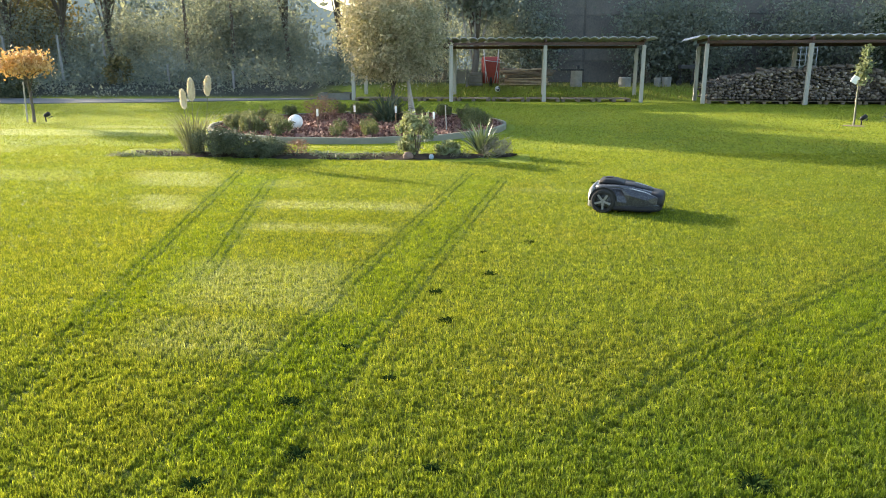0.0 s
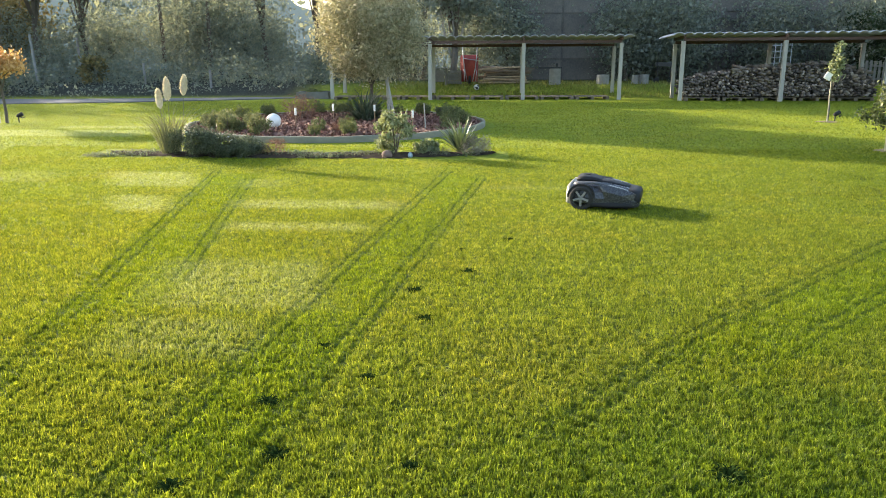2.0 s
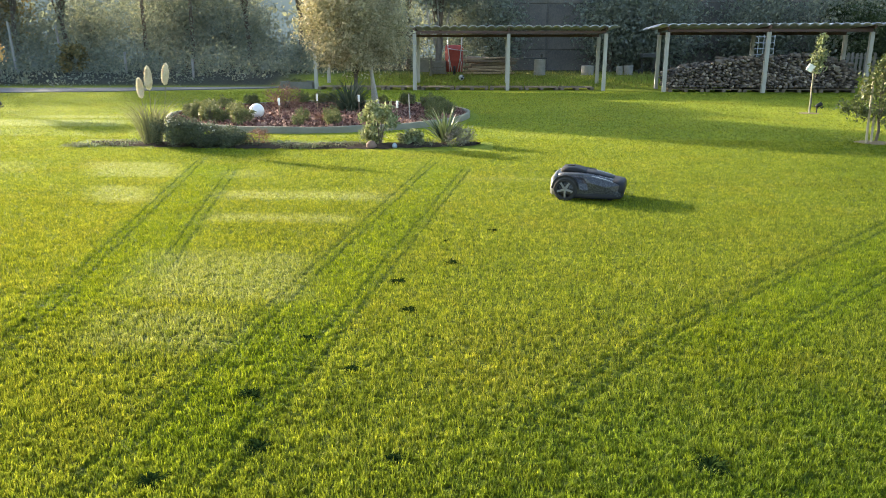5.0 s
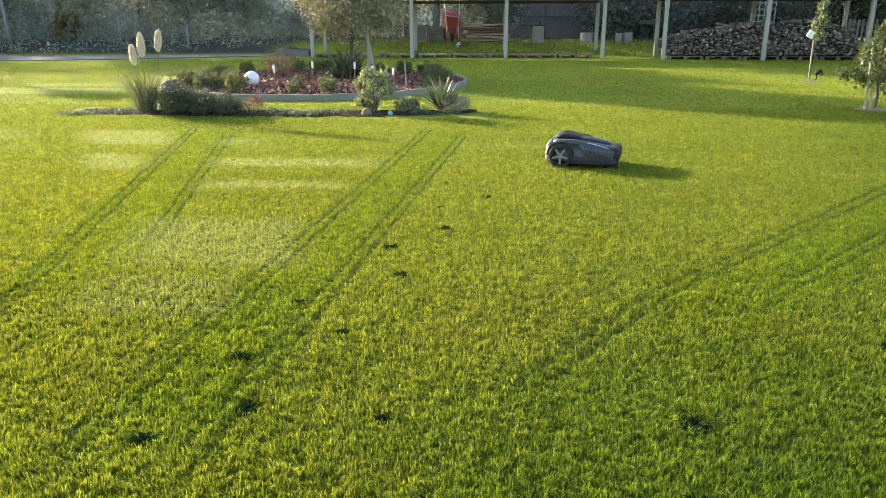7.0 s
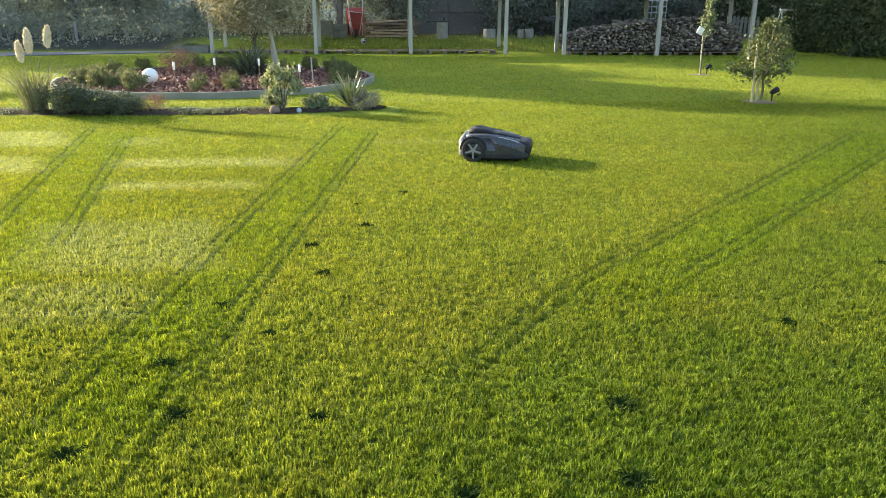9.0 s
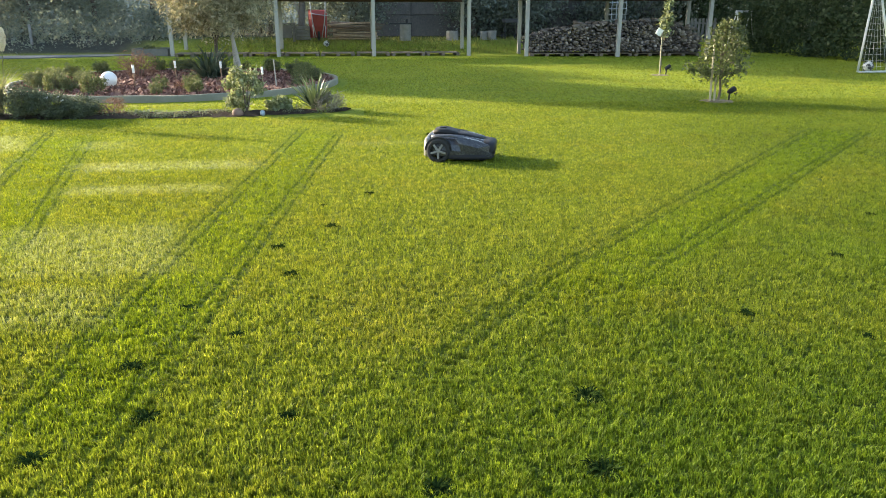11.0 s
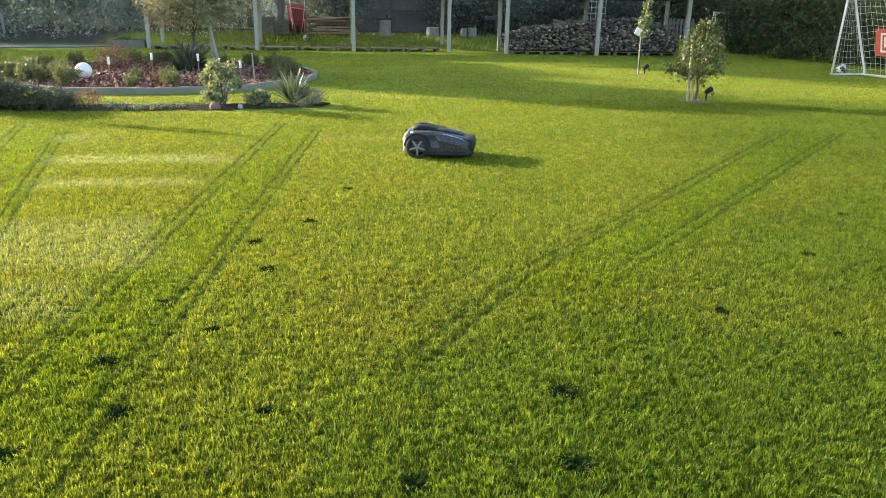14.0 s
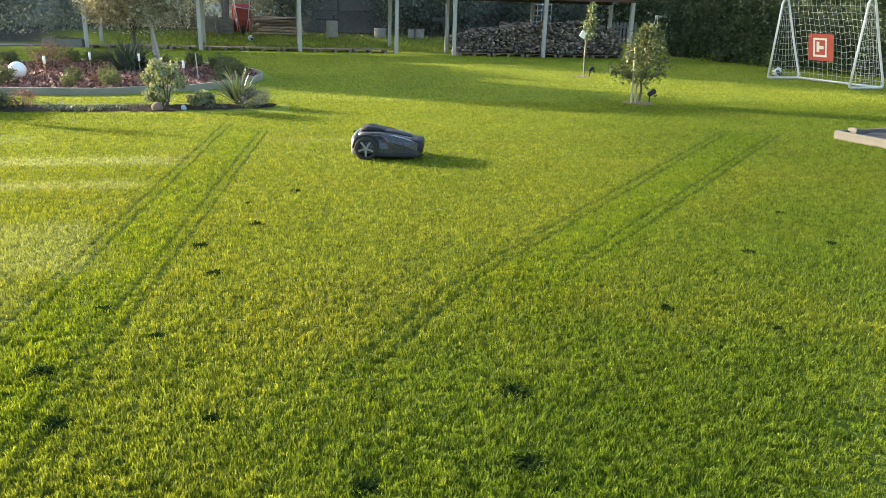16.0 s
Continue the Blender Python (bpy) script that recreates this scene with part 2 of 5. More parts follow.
M_WALL = plain("grey_concrete_wall", (0.065, 0.063, 0.062), (0.20, 0.175, 0.150), 0.92, 0.6, 14.0, bump=0.5)
M_ROAD = plain("asphalt_drive", (0.075, 0.080, 0.087), (0.125, 0.130, 0.137), 0.85, 0.8, 90.0, bump=0.5)
M_SOIL = plain("dark_garden_soil", (0.028, 0.022, 0.016), (0.07, 0.055, 0.04), 0.95, 6.0, 70.0, bump=1.0, dist=0.03, spec=0.05)
M_MULCH = plain("red_bark_mulch", (0.13, 0.06, 0.042), (0.26, 0.135, 0.10), 0.9, 8.0, 55.0, bump=1.0, dist=0.03)
M_RIM = plain("pale_concrete_edging", (0.15, 0.145, 0.10), (0.235, 0.225, 0.165), 0.85, 2.0, 40.0)
M_WHITE = plain("white_plastic_globe", (0.74, 0.73, 0.69), (0.82, 0.81, 0.78), 0.4, 3.0, 30.0, bump=0.05)
# Leaf tones raised and greyed: haze before the wood is put into their colour.
M_WOODSHAZE = leafy("haze_toned_woodland_leaves", (0.165, 0.195, 0.180), (0.205, 0.235, 0.210), (0.255, 0.272, 0.215), 0.48, 0.85, spec=0.15)
M_WOODS2 = leafy("autumn_woodland_leaves", (0.10, 0.105, 0.06), (0.17, 0.15, 0.07), (0.27, 0.21, 0.09), 0.25, 0.8)
M_HEDGE = leafy("laurel_hedge_leaves", (0.033, 0.052, 0.027), (0.054, 0.080, 0.038), (0.090, 0.118, 0.055), 0.22, 0.7, spec=0.2)
M_WILLOW = leafy("variegated_willow_leaves", (0.22, 0.21, 0.12), (0.38, 0.35, 0.23), (0.54, 0.49, 0.35), 0.3)
M_BLACK = plain("matt_black_plastic", (0.008, 0.008, 0.009), (0.016, 0.016, 0.018), 0.6, 10.0, 90.0, bump=0.1, spec=0.3)
M_ACER = leafy("orange_maple_leaves", (0.42, 0.22, 0.08), (0.58, 0.36, 0.15), (0.70, 0.50, 0.26), 0.3)
M_APPLE = leafy("apple_leaves", (0.050, 0.066, 0.024), (0.098, 0.120, 0.042), (0.19, 0.20, 0.085), 0.25, 0.5)


# ---- building helpers ----
def fast_mesh(name, verts, faces):
    """A mesh from arrays: verts (n, 3) and a list of index arrays, each (m, 3) or (m, 4)."""
    me = bpy.data.meshes.new(name)
    me.vertices.add(len(verts))
    me.vertices.foreach_set("co", np.ascontiguousarray(verts, np.float32).ravel())
    loops = np.concatenate([f.ravel() for f in faces]).astype(np.int32)
    sizes = np.concatenate([np.full(len(f), f.shape[1], np.int32) for f in faces])
    me.loops.add(len(loops))
    me.loops.foreach_set("vertex_index", loops)
    me.polygons.add(len(sizes))
    me.polygons.foreach_set("loop_start", np.concatenate(([0], np.cumsum(sizes)[:-1])).astype(np.int32))
    me.update(calc_edges=True)
    return me


def part(name, shape, material, parent=None, label="", smooth=False):
    """Links a bmesh or mesh as one object, under a thing or a part."""
    if isinstance(shape, bmesh.types.BMesh):
        me = bpy.data.meshes.new(name)
        bmesh.ops.recalc_face_normals(shape, faces=shape.faces)
        shape.to_mesh(me)
        shape.free()
    else:
        me = shape
    if not me.materials:
        me.materials.append(material)
    if smooth:
        me.polygons.foreach_set("use_smooth", [True] * len(me.polygons))
    ob = new(name, me)
    ob.parent = parent
    if label:
        ob["label"] = label
    return ob


def thing(name, m, label, category, group="", kind=""):
    ob = new(name)
    ob.empty_display_size = 0.2
    ob.matrix_basis = m
    return tagged(ob, label, category, group, kind)


def box(bm, sx, sy, sz, m=None, bevel=0.0):
    r = bmesh.ops.create_cube(bm, size=1.0, matrix=(m or Matrix()) @ Matrix.Diagonal((sx, sy, sz, 1)))
    if bevel:
        es = list({e for v in r["verts"] for e in v.link_edges})
        bmesh.ops.bevel(bm, geom=es, offset=bevel, segments=2, affect='EDGES', profile=0.6)
    return bm


def tube(bm, pts, radii, sides=8, cap=True):
    """A round tube through points, with a radius at each."""
    pts = [Vector(p) for p in pts]
    rings = []
    for i, p in enumerate(pts):
        d = (pts[min(i + 1, len(pts) - 1)] - pts[max(i - 1, 0)]).normalized()
        side = d.cross(Vector((0.31, 0.95, 0.05))).normalized()
        up = d.cross(side)
        rings.append([bm.verts.new(p + radii[i] * (math.cos(a) * side + math.sin(a) * up)) for a in [2 * math.pi * k / sides for k in range(sides)]])
    for a, b in zip(rings, rings[1:]):
        for k in range(sides):
            bm.faces.new((a[k], a[(k + 1) % sides], b[(k + 1) % sides], b[k]))
    if cap:
        bm.faces.new(rings[0]), bm.faces.new(rings[-1])
    return bm


def leaves(name, centres, size, rng, long=1.6, up=0.0, fold=0.18):
    """One small folded leaf at each centre, turned at random."""
    c = np.asarray(centres, float)
    m = len(c)
    d = rng.normal(size=(m, 3))
    d[:, 2] += up
    d /= np.linalg.norm(d, axis=1)[:, None]
    s = np.cross(d, rng.normal(size=(m, 3)))
    s /= np.linalg.norm(s, axis=1)[:, None]
    k = np.cross(d, s)
    z = size * rng.uniform(0.6, 1.35, (m, 1))
    v = np.empty((m, 4, 3))
    v[:, 0] = c - d * z * long / 2
    v[:, 2] = c + d * z * long / 2
    v[:, 1] = c + s * z / 2 + k * z * fold
    v[:, 3] = c - s * z / 2 + k * z * fold
    return fast_mesh(name, v.reshape(-1, 3), [np.arange(4 * m).reshape(-1, 4)])


def clumped(rng, count, clumps, spread, inside):
    """Points in clumps: inside(rng, n) gives n clump centres."""
    cc = inside(rng, clumps)
    pick = rng.integers(0, clumps, count)
    return cc[pick] + rng.normal(size=(count, 3)) * spread


def ellipsoid(rx, ry, rz, cz, hollow=0.55, low=-1.0):
    def inside(rng, n):
        d = rng.normal(size=(n, 3))
        d /= np.linalg.norm(d, axis=1)[:, None]
        d[:, 2] = np.maximum(d[:, 2], low)
        r = hollow + (1 - hollow) * rng.uniform(0, 1, (n, 1)) ** 0.6
        return d * r * (rx, ry, rz) + (0, 0, cz)
    return inside


def tree(name, m, label, category, height, trunk_r, crown, leaf_mat, count, clumps, spread, leaf, seed, stem_top=0.55, group="", limbs=7, long=1.6):
    """A tapered trunk with limbs and a crown of many small leaves."""
    rng = np.random.default_rng(seed)
    rnd = random.Random(seed)
    ob = thing(name, m, label, category, group)
    bm = bmesh.new()
    h = height * stem_top
    pts = [(rnd.uniform(-1, 1) * trunk_r * 0.8 * (i > 0), rnd.uniform(-1, 1) * trunk_r * 0.8 * (i > 0), h * i / 4) for i in range(5)]
    tube(bm, [(0, 0, -0.1)] + pts, [trunk_r * 1.5] + [trunk_r * (1.15 - 0.12 * i) for i in range(5)], 9)
    cc = crown(rng, clumps)
    for i in range(limbs):
        a = Vector(pts[2 + i % 3]) * (0.9 if i % 3 else 1.0)
        b = Vector(cc[rng.integers(0, clumps)])
        mid = a.lerp(b, 0.5) + Vector((rnd.uniform(-.1, .1), rnd.uniform(-.1, .1), 0.06)) * height * 0.3
        tube(bm, [a, mid, b], [trunk_r * 0.5, trunk_r * 0.3, trunk_r * 0.1], 6)
    part("trunk", bm, M_BARK, ob, smooth=True)
    pick = rng.integers(0, clumps, count)
    part("crown", leaves("crown", cc[pick] + rng.normal(size=(count, 3)) * spread, leaf, rng, long), leaf_mat, ob)
    return ob


# ---- ground ----
def rise(x, y):
    """The lawn is flat; a low bank rises behind the sheds."""
    t = np.clip((y - 29.0) / 3.0, 0, 1)
    return 0.42 * t * t * (3 - 2 * t)


gx = np.concatenate((np.linspace(-900, -60, 12), np.linspace(-50, 50, 101), np.linspace(60, 900, 12)))
gy = np.concatenate((np.linspace(-900, -20, 12), np.linspace(-10, 60, 141), np.linspace(70, 900, 12)))
X, Y = np.meshgrid(gx, gy)
idx = np.arange(X.size).reshape(X.shape)
quads = np.stack((idx[:-1, :-1], idx[:-1, 1:], idx[1:, 1:], idx[1:, :-1]), -1).reshape(-1, 4)
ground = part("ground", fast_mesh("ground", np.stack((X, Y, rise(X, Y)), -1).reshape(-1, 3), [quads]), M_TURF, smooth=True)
tagged(ground, "mown green lawn with wheel tracks and dewy strips", "lawn", kind="structure")


def blades(name, y0, y1, density, width, height, rng, bent, together, spread):
    """Grass on the stretch of lawn between two distances up the garden, in little tufts of a few blades."""
    area = (y1 - y0) * (2.0 * (y0 + y1) / 2 + 1.2)
    roots = int(area * density / together)
    y = rng.uniform(y0, y1, roots)
    x = rng.uniform(-0.86, 1.10, roots) * y + rng.uniform(-0.6, 0.6, roots)
    turn = rng.uniform(0, 2 * math.pi, roots)
    tall = rng.uniform(0.75, 1.25, roots)
    x, y, turn, tall = [np.repeat(v, together) for v in (x, y, turn, tall)]
    x, y = x + rng.normal(size=len(x)) * spread, y + rng.normal(size=len(x)) * spread
    ok = (((x + 3.35) / 3.6) ** 2 + ((y - 17.2) / 3.75) ** 2 > 1) & ~((np.abs(x + 3.0) < 3.5) & (np.abs(y - 12.0 + 0.02 * x) < 0.55))
    for cx, cy, s in DARK_SPOTS:
        ok &= ((x - cx) / 1.25) ** 2 + (y - cy) ** 2 > (0.036 * s * rng.uniform(0.6, 1.2, len(x))) ** 2
    x, y, turn, tall = x[ok], y[ok], turn[ok], tall[ok]
    m = len(x)
    press = np.zeros(m)
    for ax, ay, bx, by in TRACKS:
        l = math.hypot(bx - ax, by - ay)
        ux, uy = (bx - ax) / l, (by - ay) / l
        s = (x - ax) * ux + (y - ay) * uy
        press = np.maximum(press, (np.abs(np.abs(-(x - ax) * uy + (y - ay) * ux) - 0.048) < 0.026) & (s > 0) & (s < l) & (np.sin(s * 2 * math.pi / 0.085) > -0.4))
    tussock = np.sin(x * 61.0 + 1.9 * np.sin(y * 37.0 + x * 9.0)) * np.sin(y * 53.0 + 2.1 * np.sin(x * 33.0 - y * 8.0))
    h = height * tall * rng.uniform(0.7, 1.15, m) * (1 + 0.28 * tussock) * (1 - 0.5 * press * (rng.uniform(0, 1, m) < 0.8))
    w = width * rng.uniform(0.7, 1.3, m)
    la = turn + rng.normal(size=m) * 0.7
    lean = rng.uniform(0.1, 0.75, m) * h
    a = la - math.pi / 2 + rng.normal(size=m) * 0.6
    sx, sy = np.cos(a) * w / 2, np.sin(a) * w / 2
    lx, ly = np.cos(la) * lean, np.sin(la) * lean
    zb = np.full(m, -0.004)
    if not bent:
        v = np.stack((np.stack((x - sx, y - sy, zb), 1), np.stack((x + sx, y + sy, zb), 1), np.stack((x + lx, y + ly, h), 1)), 1)
        me = fast_mesh(name, v.reshape(-1, 3), [np.arange(3 * m).reshape(-1, 3)])
    else:
        k = 0.35
        v = np.stack((np.stack((x - sx, y - sy, zb), 1), np.stack((x + sx, y + sy, zb), 1),
                      np.stack((x + sx * 0.8 + lx * k, y + sy * 0.8 + ly * k, h * 0.62), 1), np.stack((x - sx * 0.8 + lx * k, y - sy * 0.8 + ly * k, h * 0.62), 1),
                      np.stack((x + lx, y + ly, h), 1)), 1)
        b = np.arange(m)[:, None] * 5
        me = fast_mesh(name, v.reshape(-1, 3), [b + np.array([[0, 1, 2, 3]]), b + np.array([[3, 2, 4]])])
    ob = part(name, me, M_BLADE)
    tagged(ob, "short mown green grass in low sun", "grass", kind="stuff")


# divots with coarse grass, coloured dark for the shade in them: x, y, size
DARK_SPOTS = [(0.11, 5.36, 1.3), (-0.24, 4.89, 1.2), (-0.11, 4.33, 1.1), (-0.73, 3.16, 1.3), (0.42, 6.38, 1.0), (0.04, 6.0, 0.7), (1.29, 9.62, 0.9),
              (-0.31, 3.46, 1.0), (-0.56, 2.71, 1.2), (-0.88, 2.45, 1.3), (1.22, 2.66, 1.6), (1.11, 2.15, 1.5), (4.34, 5.21, 0.9), (4.16, 4.38, 1.0),
              (2.33, 3.42, 1.0), (2.77, 3.07, 0.8), (3.42, 4.28, 1.1), (0.53, 2.12, 1.2), (0.0, 2.65, 0.9), (-0.62, 3.85, 1.0)]
rng = np.random.default_rng(5)
blades("grass", 1.6, 4.2, 22000, 0.0034, 0.023, rng, True, 5, 0.006)
blades("grass", 4.2, 7.5, 11500, 0.0054, 0.022, rng, False, 4, 0.009)
blades("grass", 7.5, 13.0, 4200, 0.0082, 0.020, rng, False, 3, 0.013)
blades("grass", 13.0, 27.0, 520, 0.0140, 0.022, rng, False, 1, 0.0)

# drive along the far left edge
bm = bmesh.new()
edge_n = [(-60, 26.5), (-30, 25.6), (-17, 25.2), (-13, 26.2), (-8.4, 28.2), (-6.4, 29.6)]
edge_f = [(-60, 28.9), (-30, 28.4), (-17, 28.2), (-13, 28.5), (-8.6, 29.3), (-6.4, 29.7)]
va = [bm.verts.new((x, y, 0.03)) for x, y in edge_n]
vb = [bm.verts.new((x, y, 0.03)) for x, y in edge_f]
vc = [bm.verts.new((x, y, -0.05)) for x, y in edge_n]
for i in range(5):
    bm.faces.new((va[i], va[i + 1], vb[i + 1], vb[i]))
    bm.faces.new((vc[i], vc[i + 1], va[i + 1], va[i]))
tagged(part("road", bm, M_ROAD), "dark asphalt drive in the shade of the wood", "drive", kind="structure")

# ---- wood sheds ----
def shed(name, fronts, backs, z_front, z_back, x0, x1, label, waves):
    ob = thing(name, pose(0, 0, 0), label, "wood shed")
    for (x, y), z in [(p, z_front) for p in fronts] + [(p, z_back) for p in backs]:
        g = float(rise(x, y))
        p = part("post", box(bmesh.new(), 0.13, 0.13, z - 0.10 - g + 0.1, bevel=0.012), M_POST, ob)
        p.location = (x, y, (z - 0.10 + g - 0.1) / 2)
    for row, z in ((fronts, z_front), (backs, z_back)):
        for (ax, ay), (bx, by) in zip(row, row[1:]):
            l = math.hypot(bx - ax, by - ay)
            b = part("beam", box(bmesh.new(), l - 0.004, 0.08, 0.10, bevel=0.008), M_BEAM, ob)
            b.location, b.rotation_euler = ((ax + bx) / 2, (ay + by) / 2, z - 0.05), (0, 0, math.atan2(by - ay, bx - ax))
    for (ax, ay), (bx, by) in zip(fronts, backs):
        l = math.hypot(bx - ax, by - ay) + 0.5
        r = part("rafter", box(bmesh.new(), 0.07, l, 0.10, bevel=0.006), M_BEAM, ob)
        r.location = ((ax + bx) / 2, (ay + by) / 2, (z_front + z_back) / 2 + 0.055)
        r.rotation_euler = (math.atan2(z_back - z_front, l), 0, -math.atan2(bx - ax, by - ay))
    # corrugated sheets side by side, each lapping over the next
    step = (x1 - x0) / waves
    for i in range(waves):
        bm = bmesh.new()
        n, top, bot = 10, [], []
        for j in range(n + 1):
            u = j / n
            x = x0 + step * (i + u * 1.06)
            t = (x - fronts[0][0]) / (fronts[-1][0] - fronts[0][0])
            fy = fronts[0][1] + (fronts[-1][1] - fronts[0][1]) * t
            by = backs[0][1] + (backs[-1][1] - backs[0][1]) * t
            hump = 0.078 * math.sin(math.pi * min(1, u * 1.06)) ** 0.7 + 0.030 * u
            top.append([bm.verts.new((x, y, z + hump)) for y, z in ((fy - 0.35, z_front + 0.10), (by + 0.35, z_back + 0.10))])
            bot.append([bm.verts.new((x, y, z + hump - 0.022)) for y, z in ((fy - 0.35, z_front + 0.10), (by + 0.35, z_back + 0.10))])
        for j in range(n):
            bm.faces.new((top[j][0], top[j + 1][0], top[j + 1][1], top[j][1]))
            bm.faces.new((bot[j][0], bot[j][1], bot[j + 1][1], bot[j + 1][0]))
            bm.faces.new((top[j][0], bot[j][0], bot[j + 1][0], top[j + 1][0]))
            bm.faces.new((top[j][1], top[j + 1][1], bot[j + 1][1], bot[j][1]))
        for e in (0, n):
            bm.faces.new((top[e][0], top[e][1], bot[e][1], bot[e][0]))
        part("roof_sheet", bm, M_SHEET, ob, smooth=True)
    return ob


A_F = [(-5.95, 28.3), (-2.17, 27.7), (1.22, 27.7), (4.68, 27.7)]
A_B = [(-5.85, 30.2), (-2.25, 30.2), (1.25, 30.2), (4.80, 30.2)]
shed("wood_shed", A_F, A_B, 2.09, 2.00, -6.2, 5.05, "open shed of pale posts under a grey sheet roof", 34)
B_F = [(6.70, 27.1), (9.92, 26.5), (13.3, 26.5)]
B_B = [(6.85, 29.0), (10.2, 28.8), (13.5, 28.8)]
shed("wood_shed", B_F, B_B, 2.12, 2.05, 6.3, 13.75, "open shed of pale posts filled with stacked firewood", 23)


def pallet(x, y, w=1.2, d=1.0, rz=0.0):
    ob = thing("pallet", pose(x, y, float(rise(x, y)), 0, 0, rz), "worn grey wooden pallet on the grass", "pallet", "pallets under the sheds")
    for i in range(3):
        p = part("bearer", box(bmesh.new(), 0.12, d - 0.02, 0.09, bevel=0.004), M_PALLET, ob)
        p.location = ((i - 1) * (w / 2 - 0.06), 0, 0.043)
    for i in range(6):
        p = part("deck_board", box(bmesh.new(), w, 0.12, 0.022, bevel=0.003), M_PALLET, ob)
        p.location = (0, (i - 2.5) * (d - 0.12) / 5, 0.1)
    return ob


pal = pallet(7.5, 27.45, rz=-6)
for i in range(1, 5):
    copy_thing(pal, pose(7.5 + 1.26 * i, 27.45 - 0.05 * i, 0, 0, 0, -3 if i < 3 else 0))
for i in range(8):
    copy_thing(pal, pose(-5.2 + 1.28 * i, 28.35, 0))

# firewood stack
rng = np.random.default_rng(11)
stack = thing("firewood_stack", pose(0, 0, 0.112), "long heap of grey-brown split firewood under a shed roof", "firewood")
def top_of(x):
    return float(np.interp(x, [6.85, 7.3, 8.0, 9.0, 9.8, 10.8, 11.8, 12.6, 13.2], [0.55, 0.72, 0.84, 0.98, 1.02, 1.10, 1.08, 0.92, 0.55]))
def log_shape(r, length):
    """A split log: a rough wedge with a bark side, along y."""
    m = int(rng.integers(3, 6))
    a = np.linspace(0, 2 * math.pi, m, endpoint=False) + rng.uniform(-0.35, 0.35, m)
    rr = r * rng.uniform(0.7, 1.15, m)
    ring = np.stack((np.cos(a) * rr, np.zeros(m), np.sin(a) * rr), 1)
    return np.concatenate((ring, ring + (0, length, 0))), m
vs, f3, f4, caps, base = [], [], [], [], 0
for layer in range(3):
    x = 6.85
    while x < 13.2:
        z = 0.05
        while z < top_of(x) - 0.03:
            rad = rng.uniform(0.036, 0.070)
            v, m = log_shape(rad, 0.36)
            yaw = rng.normal() * 0.12
            v = v @ np.array([[math.cos(yaw), math.sin(yaw), 0], [-math.sin(yaw), math.cos(yaw), 0], [0, 0, 1]])
            yy = 27.12 - 0.105 * (x - 6.85) * (x < 10) - 0.33 * (x >= 10) + layer * 0.42 + rng.uniform(-0.045, 0.045)
            vs.append(v + (x + rng.uniform(-0.045, 0.045), yy, z + 0.03))
            k = np.arange(m)
            f4.append(np.stack((k, (k + 1) % m, (k + 1) % m + m, k + m), 1) + base)
            f3.append(np.stack((np.zeros(m - 2, int), k[1:-1] + 1, k[1:-1]), 1) + base)
            base += 2 * m
            z += 1.55 * rad + rng.uniform(-0.01, 0.025)
        x += 0.090 + rng.uniform(-0.006, 0.01)
n = Net("firewood_pieces")
wood = n.ramp(n.math('ADD', n.math('MULTIPLY', n.island(), 0.75), n.math('MULTIPLY', n.noise(30.0), 0.25)), [(0.1, (0.05, 0.041, 0.037)), (0.45, (0.135, 0.108, 0.090)), (0.74, (0.25, 0.20, 0.162)), (0.97, (0.50, 0.43, 0.36))])
n.set(wood, 0.88)
n.bump(n.noise(60.0), 0.5, 0.006)
M_PIECES = n.m
ob = part("split_wood", fast_mesh("split_wood", np.concatenate(vs), [np.concatenate(f3), np.concatenate(f4)]), M_PIECES, stack)
ob["kind"] = "stuff"
for i in range(34):
    x = 7.0 + 6.1 * rng.uniform()
    v, m = log_shape(0.07, 0.38)
    k = np.arange(m)
    me = fast_mesh("loose_log", v, [np.stack((np.zeros(m - 2, int), k[1:-1] + 1, k[1:-1]), 1), np.stack((np.zeros(m - 2, int) + m, k[1:-1] + m, k[1:-1] + 1 + m), 1), np.stack((k, (k + 1) % m, (k + 1) % m + m, k + m), 1)])
    p = part("loose_log", me, M_PIECES, stack)
    p.location = (x, 27.0 - 0.09 * (x - 6.85) + rng.uniform(0, 0.7), top_of(x) + 0.045)
    p.rotation_euler = (rng.normal() * 0.15, rng.normal() * 0.2, rng.uniform(-1.4, 1.4))

# ---- wall and woods behind ----
bm = bmesh.new()
box(bm, 17.0, 0.2, 5.2, pose(9.0, 37.5, 2.9))
wall = tagged(part("wall_north", bm, M_WALL), "tall weathered grey concrete panel wall behind the sheds", "wall", kind="structure")
for i in range(6):
    for j in range(5):
        p = part("panel", box(bmesh.new(), 2.72, 0.05, 1.02, bevel=0.015), M_WALL, wall)
        p.location = (1.95 + 2.82 * i, 37.375, 0.86 + 1.06 * j)

